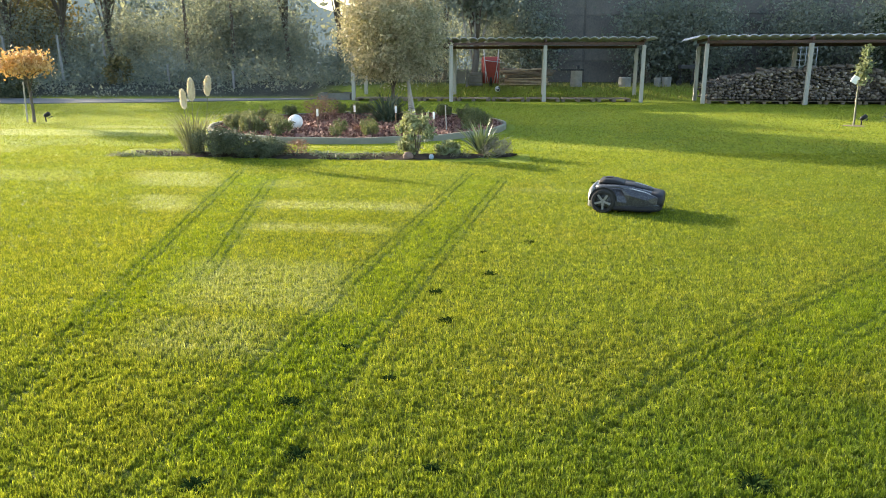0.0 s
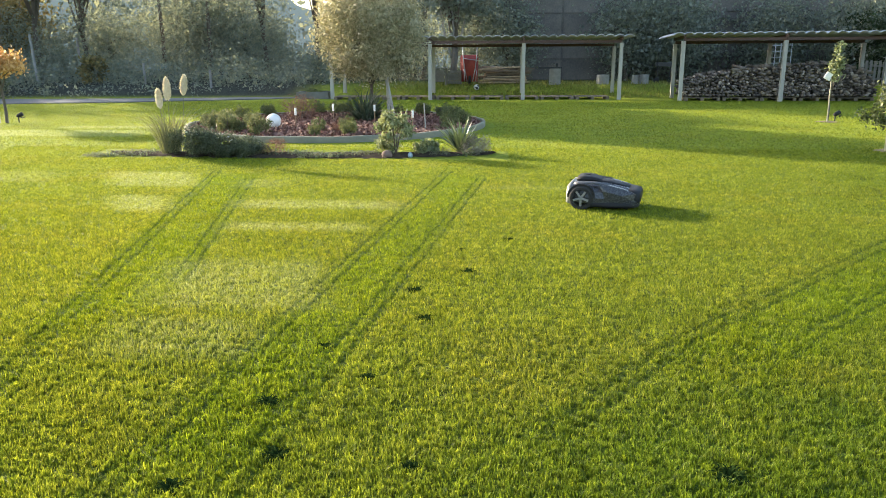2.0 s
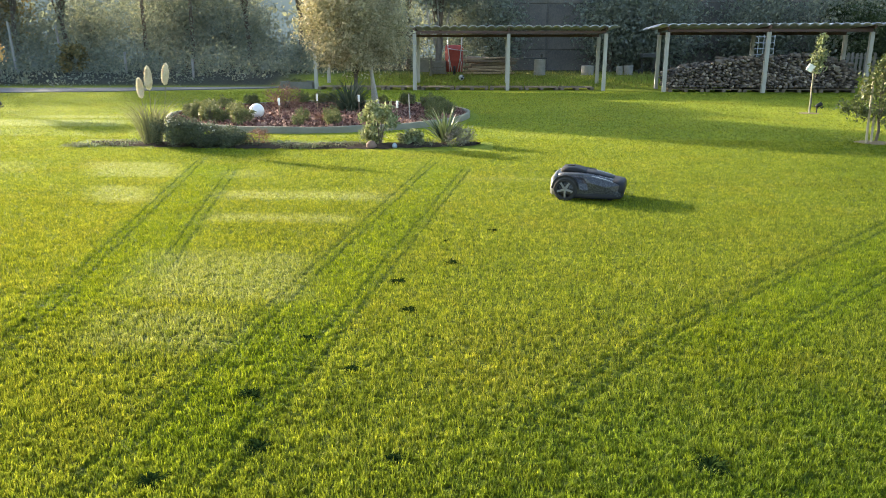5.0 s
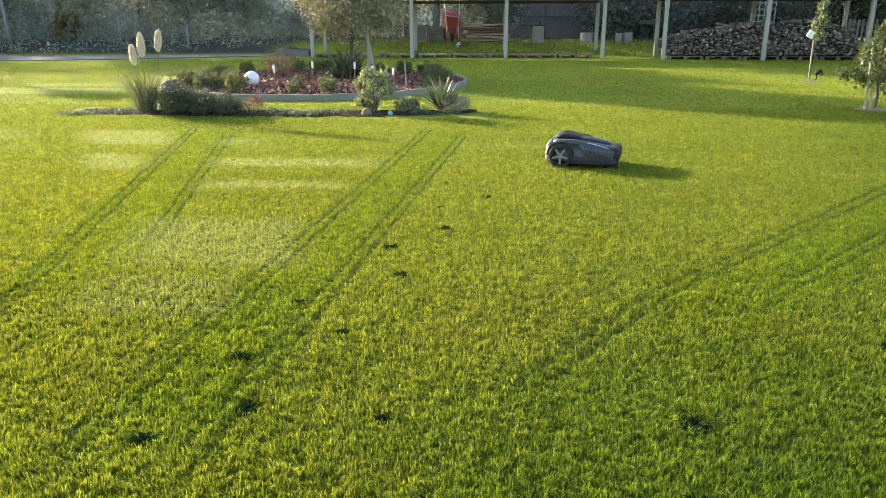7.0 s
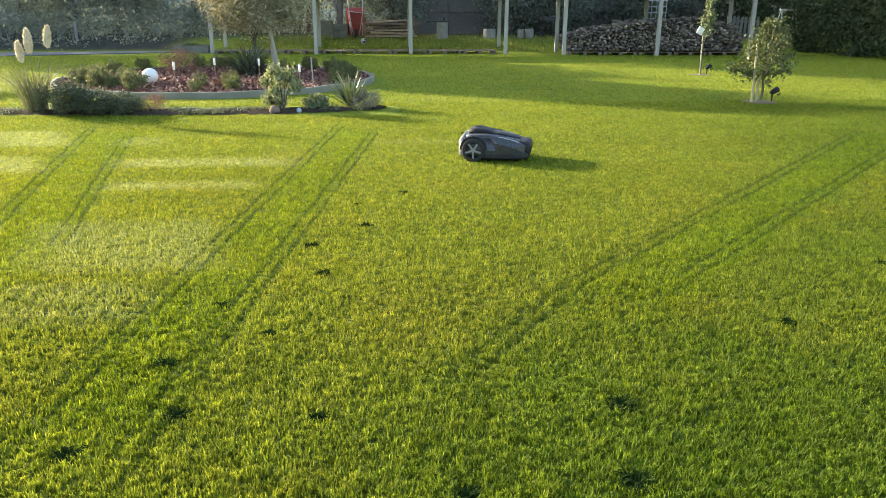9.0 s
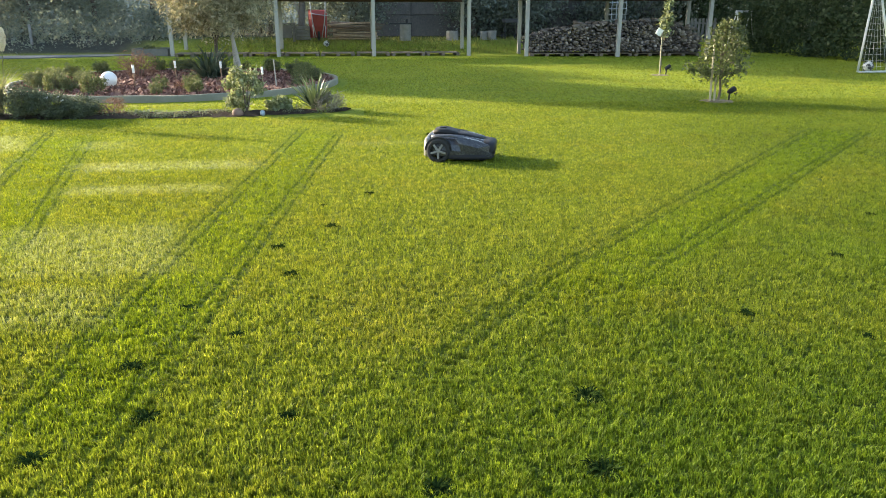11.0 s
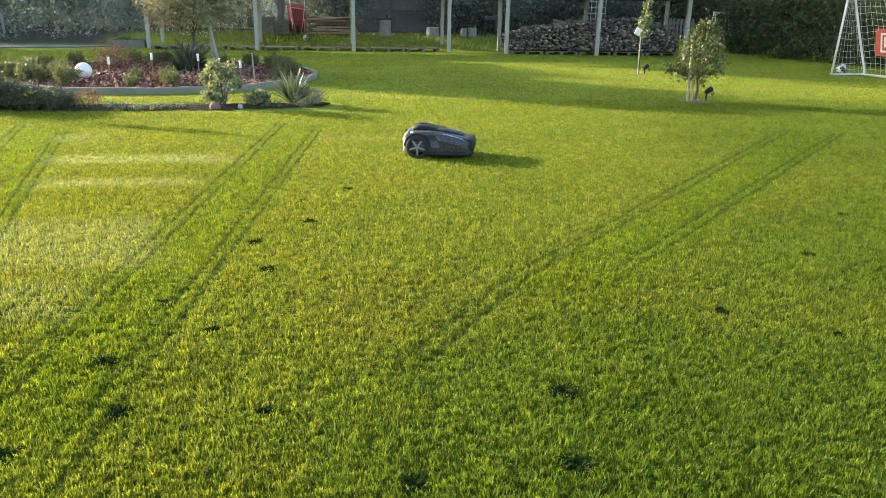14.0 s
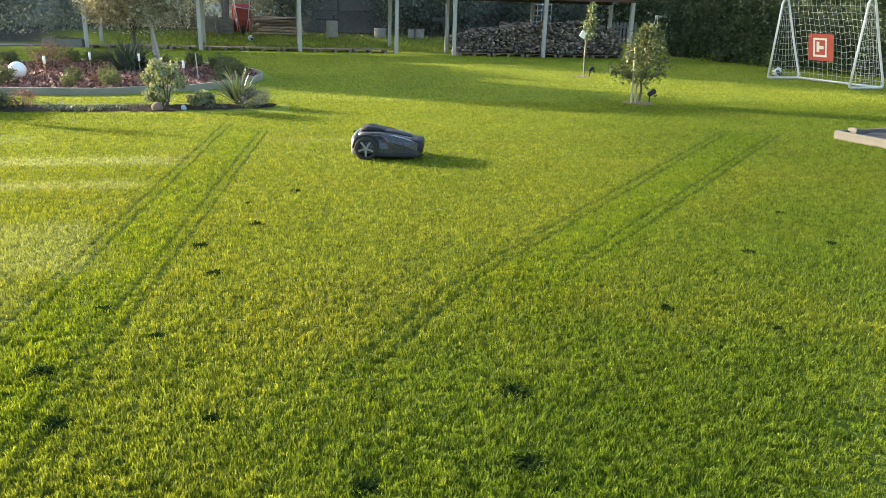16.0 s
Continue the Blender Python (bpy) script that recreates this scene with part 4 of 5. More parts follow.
rounded_stone("terracotta_ball", -1.43, 11.74, 0.04, 0.085, M_TERRA, "round terracotta ball lying on the border's edge", "ornament")
rounded_stone("glazed_pebble", -1.06, 11.75, 0.035, 0.04, M_BLUE, "small pale blue glazed ornament on the soil", "ornament", 1.2)

# globe lamp and solar lights
globe = thing("globe_lamp", pose(-4.40, 15.55, 0.08), "white frosted globe garden lamp on the mulch", "globe lamp")
bm = bmesh.new()
bmesh.ops.create_uvsphere(bm, u_segments=40, v_segments=24, radius=0.152)
part("globe", bm, M_WHITE, globe, smooth=True).location = (0, 0, 0.175)
M_DARKPLASTIC = plain("dark_grey_plastic", (0.018, 0.019, 0.021), (0.035, 0.036, 0.04), 0.45, 10.0, 90.0, bump=0.1)
part("foot", tube(bmesh.new(), [(0, 0, -0.03), (0, 0, 0.03), (0, 0, 0.034)], [0.09, 0.085, 0.07], 24), M_DARKPLASTIC, globe)
M_COPPER = plain("brown_metal_stake", (0.20, 0.13, 0.09), (0.32, 0.22, 0.16), 0.4, 20.0, 90.0, metal=0.7, bump=0.05)
def solar(x, y, h):
    ob = thing("solar_light", pose(x, y, ground_z(x, y)), "slim solar stake light with a white tube", "solar light", "solar lights in the bed")
    part("stake", tube(bmesh.new(), [(0, 0, -0.05), (0, 0, h - 0.16)], [0.012, 0.012], 8), M_COPPER, ob)
    part("tube", tube(bmesh.new(), [(0, 0, h - 0.16), (0, 0, h - 0.155), (0, 0, h - 0.02), (0, 0, h - 0.015)], [0.017, 0.023, 0.023, 0.017], 14), M_WHITE, ob, "white frosted tube", True)
    part("cap", tube(bmesh.new(), [(0, 0, h - 0.015), (0, 0, h), (0, 0, h + 0.004)], [0.026, 0.026, 0.018], 14), M_COPPER, ob)
for x, y, h in ((-3.84, 15.25, 0.46), (-3.35, 16.6, 0.44), (-2.4, 16.5, 0.44), (-1.42, 15.35, 0.42)):
    solar(x, y, h)
ob = tagged(part("plant_stake", tube(bmesh.new(), [(0, 0, -0.05), (-0.03, 0, 0.55)], [0.014, 0.012], 8), M_POST), "thin leaning wooden plant stake", "stake")
ob.location = (-1.18, 15.6, 0.06)

# ---- small trees on the lawn ----
def spot_light(x, y, rz):
    ob = thing("garden_spotlight", pose(x, y, 0, 0, 0, rz), "black spike garden spotlight tilted towards a tree", "spotlight", "spotlights by the trees")
    part("spike", tube(bmesh.new(), [(0, 0, -0.05), (0, 0, 0.12), (0.02, 0, 0.17)], [0.012, 0.016, 0.014], 8), M_BLACK, ob)
    part("head", tube(bmesh.new(), [(-0.04, 0, 0.16), (0.0, 0, 0.17), (0.10, 0, 0.22), (0.105, 0, 0.222)], [0.026, 0.046, 0.054, 0.042], 16), M_BLACK, ob, smooth=True)
    part("bracket", tube(bmesh.new(), [(0.06, -0.06, 0.14), (0.10, -0.03, 0.12), (0.16, 0.0, 0.15)], [0.012, 0.012, 0.012], 6), M_BLACK, ob)

def soil_disc(x, y, r):
    bm = bmesh.new()
    vs_ = [bm.verts.new((r * (1 + 0.1 * math.sin(5 * a)) * math.cos(a), r * math.sin(a), 0.008)) for a in [2 * math.pi * i / 24 for i in range(24)]]
    top = bm.verts.new((0, 0, 0.035))
    for i in range(24):
        bm.faces.new((vs_[i], vs_[(i + 1) % 24], top))
    ob = tagged(part("tree_pit", bm, M_SOIL2, smooth=True), "small round patch of bare soil round a trunk", "soil", kind="structure")
    ob.location = (x, y, 0)

M_SOIL2 = plain("dry_sandy_soil", (0.13, 0.10, 0.06), (0.22, 0.17, 0.10), 0.95, 8.0, 60.0, bump=0.8, dist=0.02)
tree("maple_tree", pose(-11.85, 17.8, 0), "small orange autumn maple with a leaning trunk", "tree", 1.75, 0.035, ellipsoid(0.72, 0.6, 0.30, 1.42, 0.2, -0.5), M_ACER, 2600, 60, 0.09, 0.05, 61, 0.68, limbs=9, long=1.8)
ob = tagged(part("tree_stake", tube(bmesh.new(), [(0, 0, -0.1), (0.03, 0, 1.0)], [0.02, 0.018], 8), M_POST), "thin wooden stake beside the maple", "stake")
ob.location = (-12.0, 17.75, 0)
spot_light(-11.6, 17.9, 20)
def apple_shape(rng, n):
    z = rng.uniform(0.36, 1.42, n)
    r = np.interp(z, [0.36, 0.6, 0.85, 1.1, 1.42], [0.22, 0.42, 0.40, 0.34, 0.10]) * np.sqrt(rng.uniform(0.1, 1, n))
    a = rng.uniform(0, 6.28, n)
    p = np.stack((r * np.cos(a) + 0.06 * z, r * np.sin(a), z), 1)
    k = n // 12
    t = np.linspace(0.3, 1.0, k)
    p[:k] = np.stack((-0.62 * t, 0.05 * np.sin(9 * t), 0.46 + 0.14 * t), 1)
    return p
M_STAKE = plain("sun_bleached_stake_wood", (0.30, 0.26, 0.175), (0.42, 0.37, 0.26), 0.8, 4.0, 50.0, stretch=(1, 1, 0.15))
tree("apple_tree", pose(6.87, 12.79, 0), "young apple tree with sparse leaves on a stake", "tree", 1.4, 0.022, apple_shape, M_APPLE, 2600, 130, 0.055, 0.036, 62, 0.6, limbs=16, long=1.7)
for x, h in ((6.68, 1.08), (6.76, 0.5)):
    ob = tagged(part("tree_stake", tube(bmesh.new(), [(0, 0, -0.1), (0, 0, h)], [0.02, 0.018], 8), M_STAKE), "pale wooden stake beside the apple tree", "stake", "tree stakes")
    ob.matrix_basis = pose(x, 12.72, 0, 0, -1.5, 0)
soil_disc(6.85, 12.78, 0.3)
spot_light(7.08, 12.8, 10)
def column(rng, n):
    z = rng.uniform(1.0, 1.75, n)
    return np.stack((rng.normal(size=n) * 0.05 + 0.06 + 0.05 * np.sin(z * 5), rng.normal(size=n) * 0.05, z), 1)
tree("young_tree", pose(8.11, 18.39, 0), "slim young tree with pale hanging leaves on a pole", "tree", 1.6, 0.02, column, M_ROSE, 420, 26, 0.05, 0.05, 63, 0.7, limbs=5, long=2.6)
soil_disc(8.11, 18.4, 0.25)
ob = tagged(part("tree_stake", tube(bmesh.new(), [(0, 0, -0.1), (0, 0, 1.05)], [0.014, 0.013], 8), M_STAKE), "slim pale pole beside the young tree", "stake", "tree stakes")
ob.matrix_basis = pose(8.07, 18.3, 0, 0, -1.0, 0)
ob = tagged(part("white_tag", box(bmesh.new(), 0.16, 0.03, 0.17, pose(0, 0, 0, 0, 28, 0), 0.012), M_WHITE), "white plastic tag tied to the young tree", "tag")
ob.location = (7.99, 18.33, 1.06)
spot_light(8.33, 18.5, 15)

# ---- goal ----
M_GOAL = plain("white_painted_steel", (0.55, 0.56, 0.55), (0.68, 0.68, 0.66), 0.4, 4.0, 60.0, bump=0.05)
M_NET = plain("white_net_cord", (0.42, 0.42, 0.39), (0.55, 0.55, 0.51), 0.8, 10.0, 90.0)
gdir = Vector((0.29, -2.78, 0)).normalized()       # along the mouth
gback = Vector((1.06, 0.1, 0))                      # from front to back foot
g0 = Vector((13.62, 18.50, 0.03))
L, H = 2.78, 2.08
goal = thing("football_goal", pose(0, 0, 0), "white tubular football goal with a rope net", "football goal")
def goal_pt(u, v, z):
    return g0 + gdir * u + gback * v + Vector((0, 0, z))
for u in (0.0, L):
    side = [goal_pt(u, 0.0, 0), goal_pt(u, 0.05, H * 0.5), goal_pt(u, 0.10, H - 0.12), goal_pt(u, 0.13, H - 0.03), goal_pt(u, 0.19, H), goal_pt(u, 0.26, H - 0.03), goal_pt(u, 0.31, H - 0.15), goal_pt(u, 0.66, H * 0.45), goal_pt(u, 0.97, 0.12), goal_pt(u, 0.98, 0.04), goal_pt(u, 0.93, 0.0), goal_pt(u, 0.5, 0.0), goal_pt(u, 0.06, 0.0), goal_pt(u, 0.0, 0.03)]
    part("side_frame", tube(bmesh.new(), side, [0.03] * len(side), 10), M_GOAL, goal, smooth=True)
for v, z in ((0.15, H), (0.97, 0.0)):
    part("crossbar", tube(bmesh.new(), [goal_pt(0, v, z), goal_pt(L, v, z)], [0.03, 0.03], 10), M_GOAL, goal, smooth=True)
bm = bmesh.new()
def net_pt(u, s):
    """The back net hangs from the bar to the back foot, sagging."""
    v = 0.29 + 0.65 * s ** 1.3 + 0.16 * math.sin(math.pi * u / L) * math.sin(math.pi * s)
    return goal_pt(u, v, (H - 0.02) * (1 - s) - 0.03 * math.sin(u * 9) * math.sin(math.pi * s))
for i in range(19):
    tube(bm, [net_pt(L * i / 18, s / 12) for s in range(13)], [0.0038] * 13, 4, False)
for j in range(1, 14):
    tube(bm, [net_pt(L * i / 12, j / 13) for i in range(13)], [0.0038] * 13, 4, False)
for u in (0.0, L):
    for j in range(1, 13):
        s = j / 13
        a, b = goal_pt(u, 0.12 * (1 - s), (H - 0.05) * (1 - s)), goal_pt(u, 0.29 + 0.67 * s, (H - 0.05) * (1 - s))
        tube(bm, [a, a.lerp(b, 0.5) + Vector((0, 0, -0.03)), b], [0.0035] * 3, 4, False)
    for i in range(1, 7):
        k = i / 7
        tube(bm, [goal_pt(u, 0.12 + 0.17 * k, H - 0.03), goal_pt(u, k * 0.95, 0.02)], [0.0035, 0.0035], 4, False)
part("net", bm, M_NET, goal)
M_RED = plain("red_cloth", (0.30, 0.05, 0.035), (0.42, 0.085, 0.06), 0.75, 6.0, 60.0)
flag = thing("banner", pose(0, 0, 0), "small red banner with a white square mark hung in the net", "banner")
c0 = net_pt(L * 0.34, 0.57)
turn = Matrix.Translation(c0 - gback.normalized() * 0.06) @ Matrix.Rotation(math.atan2(gdir.y, gdir.x), 4, 'Z') @ pose(0, 0, 0, 12, 0, 0)
cl = bmesh.new()
box(cl, 0.86, 0.012, 0.70, turn, 0.004)
part("cloth", cl, M_RED, flag)
for w, h, ox, oz in ((0.46, 0.05, -0.02, 0.22), (0.46, 0.05, -0.02, -0.22), (0.05, 0.48, -0.22, 0.0), (0.05, 0.48, 0.18, 0.0), (0.09, 0.26, -0.09, 0.02), (0.2, 0.08, 0.0, 0.0)):
    part("mark", box(bmesh.new(), w, 0.006, h, turn @ pose(ox, -0.012, oz)), M_GOAL, flag, "white printed mark")

def football(x, y, z, r):
    """A ball of white and dark panels."""
    bm = bmesh.new()
    bmesh.ops.create_icosphere(bm, subdivisions=4, radius=r)
    ob = part("football", bm, M_FOOT, smooth=True)
    ob.location = (x, y, z + r)
    ob.rotation_euler = (0.6, 0.4, 0.2)
    return tagged(ob, "white football with dark panels on the grass", "football", "footballs")
n = Net("football_leather")
vor = n.t.nodes.new("ShaderNodeTexVoronoi")
vor.inputs["Scale"].default_value = 6.5
n.link(n.co, vor.inputs["Vector"])
n.set(n.mix(n.smooth(vor.outputs["Distance"], 0.50, 0.55), (0.05, 0.05, 0.055), (0.50, 0.50, 0.49)), 0.5)
n.bump(vor.outputs["Distance"], 0.2, 0.003)
M_FOOT = n.m
football(14.25, 18.98, 0.0, 0.14)
football(-0.55, 30.6, float(rise(0, 30.6)) - 0.01, 0.115)

# ---- sandpit frame ----
M_PLANK = plain("weathered_grey_board", (0.075, 0.070, 0.060), (0.125, 0.115, 0.098), 0.85, 3.0, 45.0, stretch=(0.15, 1, 1))
pit = thing("sandpit", pose(7.76, 8.72, 0, 0, 0, -81), "low weathered wooden sandpit frame under a dark cover", "sandpit")
for k in range(4):
    l = (2.2, 1.8, 2.2, 1.8)[k]
    p = part("board", box(bmesh.new(), l, 0.06, 0.12, bevel=0.008), M_PLANK, pit)
    p.location = ((1.1, 0.03, 0.06), (2.23, 0.93, 0.06), (1.1, 1.83, 0.06), (-0.03, 0.93, 0.06))[k]
    p.rotation_euler = (0, 0, (0, math.pi / 2, 0, math.pi / 2)[k])
bm = bmesh.new()
bmesh.ops.create_grid(bm, x_segments=24, y_segments=20, size=1.0, matrix=pose(1.1, 0.93, 0.07) @ Matrix.Diagonal((1.06, 0.86, 1, 1)))
for v in bm.verts:
    v.co.z += 0.035 * noise.noise(v.co * 2.2) + 0.012 * noise.noise(v.co * 9)
M_TARP = plain("dark_tarpaulin", (0.010, 0.010, 0.012), (0.022, 0.022, 0.025), 0.8, 3.0, 40.0)
part("cover", bm, M_TARP, pit, "dark plastic cover", smooth=True)
p = part("corner_block", box(bmesh.new(), 0.14, 0.10, 0.07, bevel=0.02), M_PLANK, pit)
p.location = (0.06, 0.26, 0.125)

# ---- robot mower ----
mower = thing("robot_mower", pose(1.46, 7.95, 0.0, 0, 0, -14.5), "dark grey robot lawn mower with large rear wheels", "robot mower")
M_SHELL = plain("dark_grey_shell", (0.034, 0.035, 0.040), (0.055, 0.056, 0.062), 0.25, 3.0, 120.0, bump=0.04, spec=0.6)
M_SHEENSTRIP = plain("grey_sheen_strip", (0.055, 0.056, 0.06), (0.085, 0.086, 0.09), 0.3, 4.0, 90.0, bump=0.04)
M_BUMPER = plain("pale_grey_bumper", (0.20, 0.195, 0.185), (0.29, 0.28, 0.265), 0.45, 6.0, 90.0, bump=0.05)
M_TYRE = plain("black_rubber", (0.012, 0.012, 0.012), (0.024, 0.024, 0.023), 0.85, 20.0, 120.0)
M_RIMGREY = plain("silver_grey_wheel", (0.16, 0.16, 0.165), (0.25, 0.25, 0.255), 0.4, 8.0, 60.0, metal=0.3, bump=0.05)
def loft(sections):
    """Skin closed cross-sections, each a list of points, and cap the ends."""
    bm = bmesh.new()
    rings = [[bm.verts.new(p) for p in s] for s in sections]
    m = len(rings[0])
    for a, b in zip(rings, rings[1:]):
        for k in range(m):
            bm.faces.new((a[k], a[(k + 1) % m], b[(k + 1) % m], b[k]))
    bm.faces.new(rings[0]), bm.faces.new(rings[-1])
    return bm
def shell(x, w, z0, z1, crown=0.55):
    """Half-round section at x: w half width, from z0 up to z1."""
    pts = [(x, -w, z0)]
    for k in range(11):
        a = math.pi * (1 - k / 10)
        c, s = math.cos(a), math.sin(a)
        pts.append((x, w * math.copysign(abs(c) ** 0.55, c), z0 + (z1 - z0) * (0.30 + 0.70 * abs(s) ** 0.6)))
    pts.append((x, w, z0))
    return pts
def facet(x, w, z0, z1):
    """Angular hood section: upright flank, sloping shoulder, flat top."""
    h = z1 - z0
    half = [(1.0, 0.0), (1.03, 0.28), (0.95, 0.56), (0.76, 0.80), (0.48, 0.96)]
    return [(x, -w * u, z0 + h * v) for u, v in half] + [(x, 0, z1)] + [(x, w * u, z0 + h * v) for u, v in reversed(half)]
body = [(-0.352, 0.16, 0.12, 0.205), (-0.340, 0.215, 0.075, 0.245), (-0.30, 0.248, 0.07, 0.276), (-0.22, 0.266, 0.07, 0.292), (-0.09, 0.272, 0.065, 0.292), (0.04, 0.268, 0.06, 0.276), (0.16, 0.256, 0.06, 0.250), (0.26, 0.240, 0.06, 0.228), (0.335, 0.218, 0.06, 0.205), (0.362, 0.20, 0.065, 0.188), (0.37, 0.17, 0.09, 0.16)]
bm = loft([facet(*b) for b in body])
bmesh.ops.bevel(bm, geom=[e for e in bm.edges if len(e.link_faces) == 2 and e.calc_face_angle(0) > 0.35], offset=0.006, segments=2, affect='EDGES')
part("hood", bm, M_SHELL, mower, "dark grey faceted hood")
skirt = [(-0.28, 0.20, 0.035, 0.10), (-0.1, 0.279, 0.035, 0.115), (0.1, 0.277, 0.035, 0.115), (0.28, 0.247, 0.035, 0.11), (0.36, 0.20, 0.04, 0.10), (0.376, 0.15, 0.05, 0.09)]
part("skirt", loft([shell(*b) for b in skirt]), M_BLACK, mower, "black lower skirt", True)
# the lid stands proud at the back like a low spoiler, the seam runs forward from it
lid = [(-0.285, 0.09, 0.280, 0.300), (-0.265, 0.125, 0.282, 0.326), (-0.20, 0.135, 0.284, 0.336), (-0.12, 0.132, 0.284, 0.330), (-0.04, 0.120, 0.278, 0.308), (0.0, 0.10, 0.272, 0.290)]
part("hatch", loft([shell(*b) for b in lid]), M_BLACK, mower, "black raised control hatch", True)
part("spine", loft([shell(*b) for b in [(-0.02, 0.115, 0.262, 0.298), (0.08, 0.098, 0.25, 0.281), (0.18, 0.085, 0.22, 0.256), (0.27, 0.072, 0.19, 0.234)]]), M_BLACK, mower, "black centre spine", True)
part("rear_bumper", loft([shell(*b) for b in [(-0.374, 0.15, 0.09, 0.20), (-0.366, 0.225, 0.065, 0.232), (-0.345, 0.247, 0.055, 0.258), (-0.318, 0.254, 0.055, 0.272)]]), M_BUMPER, mower, "pale grey rear bumper", True)
part("front_bumper", loft([shell(*b) for b in [(0.27, 0.19, 0.19, 0.226), (0.335, 0.222, 0.09, 0.218), (0.374, 0.198, 0.085, 0.212), (0.388, 0.165, 0.10, 0.192)]]), M_BLACK, mower, "black front bumper", True)
for s in (-1, 1):
    bm = bmesh.new()
    a1 = [bm.verts.new((-0.205 + 0.145 * math.cos(t), s * 0.279, 0.125 + 0.145 * math.sin(t))) for t in [math.pi * (1.0 - k / 14 * 1.0) for k in range(15)]]
    a2 = [bm.verts.new((-0.205 + 0.118 * math.cos(t), s * 0.279, 0.125 + 0.118 * math.sin(t))) for t in [math.pi * (1.0 - k / 14 * 1.0) for k in range(15)]]
    a3 = [bm.verts.new((v.co.x, s * 0.24, v.co.z)) for v in a1]
    a4 = [bm.verts.new((v.co.x, s * 0.24, v.co.z)) for v in a2]
    for k in range(14):
        bm.faces.new((a1[k], a1[k + 1], a2[k + 1], a2[k]))
        bm.faces.new((a1[k], a3[k], a3[k + 1], a1[k + 1]))
        bm.faces.new((a2[k], a2[k + 1], a4[k + 1], a4[k]))
    part("wheel_arch", bm, M_BLACK, mower, "black wheel arch")
for s in (-1, 1):
    # angular flank: flat plates that meet on a ridge, with a scoop cut in behind them
    rim_ = [(-0.03, 0.262, 0.262), (0.015, 0.281, 0.200), (0.035, 0.279, 0.122), (0.20, 0.266, 0.108), (0.325, 0.232, 0.110), (0.340, 0.222, 0.180), (0.22, 0.228, 0.226), (0.08, 0.246, 0.258)]
    ridge = [(0.075, 0.290, 0.196), (0.21, 0.276, 0.162)]
    bm = bmesh.new()
    e = [bm.verts.new((x, s * y, z)) for x, y, z in rim_]
    r0, r1 = [bm.verts.new((x, s * y, z)) for x, y, z in ridge]
    for f in ((e[0], e[1], r0), (e[1], e[2], r0), (e[2], e[3], r1, r0), (e[3], e[4], r1), (e[4], e[5], r1), (e[5], e[6], r1), (e[6], e[7], r0, r1), (e[7], e[0], r0)):
        bm.faces.new(f)
    back = [bm.verts.new((v.co.x, s * 0.18, v.co.z)) for v in e]
    for k in range(8):
        bm.faces.new((e[k], e[(k + 1) % 8], back[(k + 1) % 8], back[k]))
    part("flank", bm, M_SHELL, mower, "faceted dark grey flank plate")
    # Strip added on the shoulder, where the hood only catches light from the sky.
    part("sheen_strip", loft([[(x, s * (w - 0.02), z), (x, s * (w + 0.004), z - 0.016), (x, s * (w + 0.004), z - 0.026), (x, s * (w - 0.02), z - 0.02)] for x, w, z in ((-0.29, 0.222, 0.278), (-0.23, 0.238, 0.288), (-0.08, 0.236, 0.292), (0.06, 0.222, 0.276))]), M_SHEENSTRIP, mower, "grey strip added for the sheen on the hood", True)
    # pale corner piece of the rear bumper, not a light source
    part("lamp", box(bmesh.new(), 0.04, 0.05, 0.05, pose(-0.322, s * 0.232, 0.232, 0, 0, s * 28), 0.014), M_BUMPER, mower, "pale grey rear corner")
    wheel = part("wheel", tube(bmesh.new(), [(0, -0.02, 0), (0, 0.02, 0)], [0.05, 0.05], 20), M_DARKPLASTIC, mower)
    wheel.location = (-0.205, s * 0.262, 0.122)
    prof_ = [(0.085, -0.036), (0.112, -0.034), (0.124, -0.02), (0.124, 0.02), (0.112, 0.034), (0.085, 0.036)]
    bm = bmesh.new()
    rg = [[bm.verts.new((r * (1 + (0.025 if i % 2 and r > 0.12 else 0)) * math.cos(2 * math.pi * i / 40), o, r * (1 + (0.025 if i % 2 and r > 0.12 else 0)) * math.sin(2 * math.pi * i / 40))) for r, o in prof_] for i in range(40)]
    for i in range(40):
        for j in range(6):
            bm.faces.new((rg[i][j], rg[(i + 1) % 40][j], rg[(i + 1) % 40][(j + 1) % 6], rg[i][(j + 1) % 6]))
    part("tyre", bm, M_TYRE, wheel, "black ribbed rubber tyre")
    bm = bmesh.new()
    for k in range(5):
        box(bm, 0.085, 0.014, 0.022, Matrix.Rotation(2 * math.pi * k / 5 + 0.3, 4, 'Y') @ pose(0.045, s * 0.026, 0), 0.004)
    part("rim", bm, M_RIMGREY, wheel, "silver-grey five-spoke rim")
    castor = part("castor", tube(bmesh.new(), [(0, -0.018, 0), (0, -0.012, 0), (0, 0.012, 0), (0, 0.018, 0)], [0.03, 0.042, 0.042, 0.03], 18), M_TYRE, mower, "small black front castor")
    castor.location = (0.25, s * 0.14, 0.042)
part("stop_button", box(bmesh.new(), 0.07, 0.09, 0.014, pose(-0.18, 0, 0.335, 0, -2, 0), 0.005), M_BLACK, mower, "dark stop button")

# ---- tufts of coarse grass in the lawn, near-black to paint in shaded hollows ----
M_TUFT = leafy("hollow_shade_grass", (0.010, 0.020, 0.006), (0.020, 0.038, 0.009), (0.045, 0.07, 0.015), 0.1, 0.95, spec=0.0)
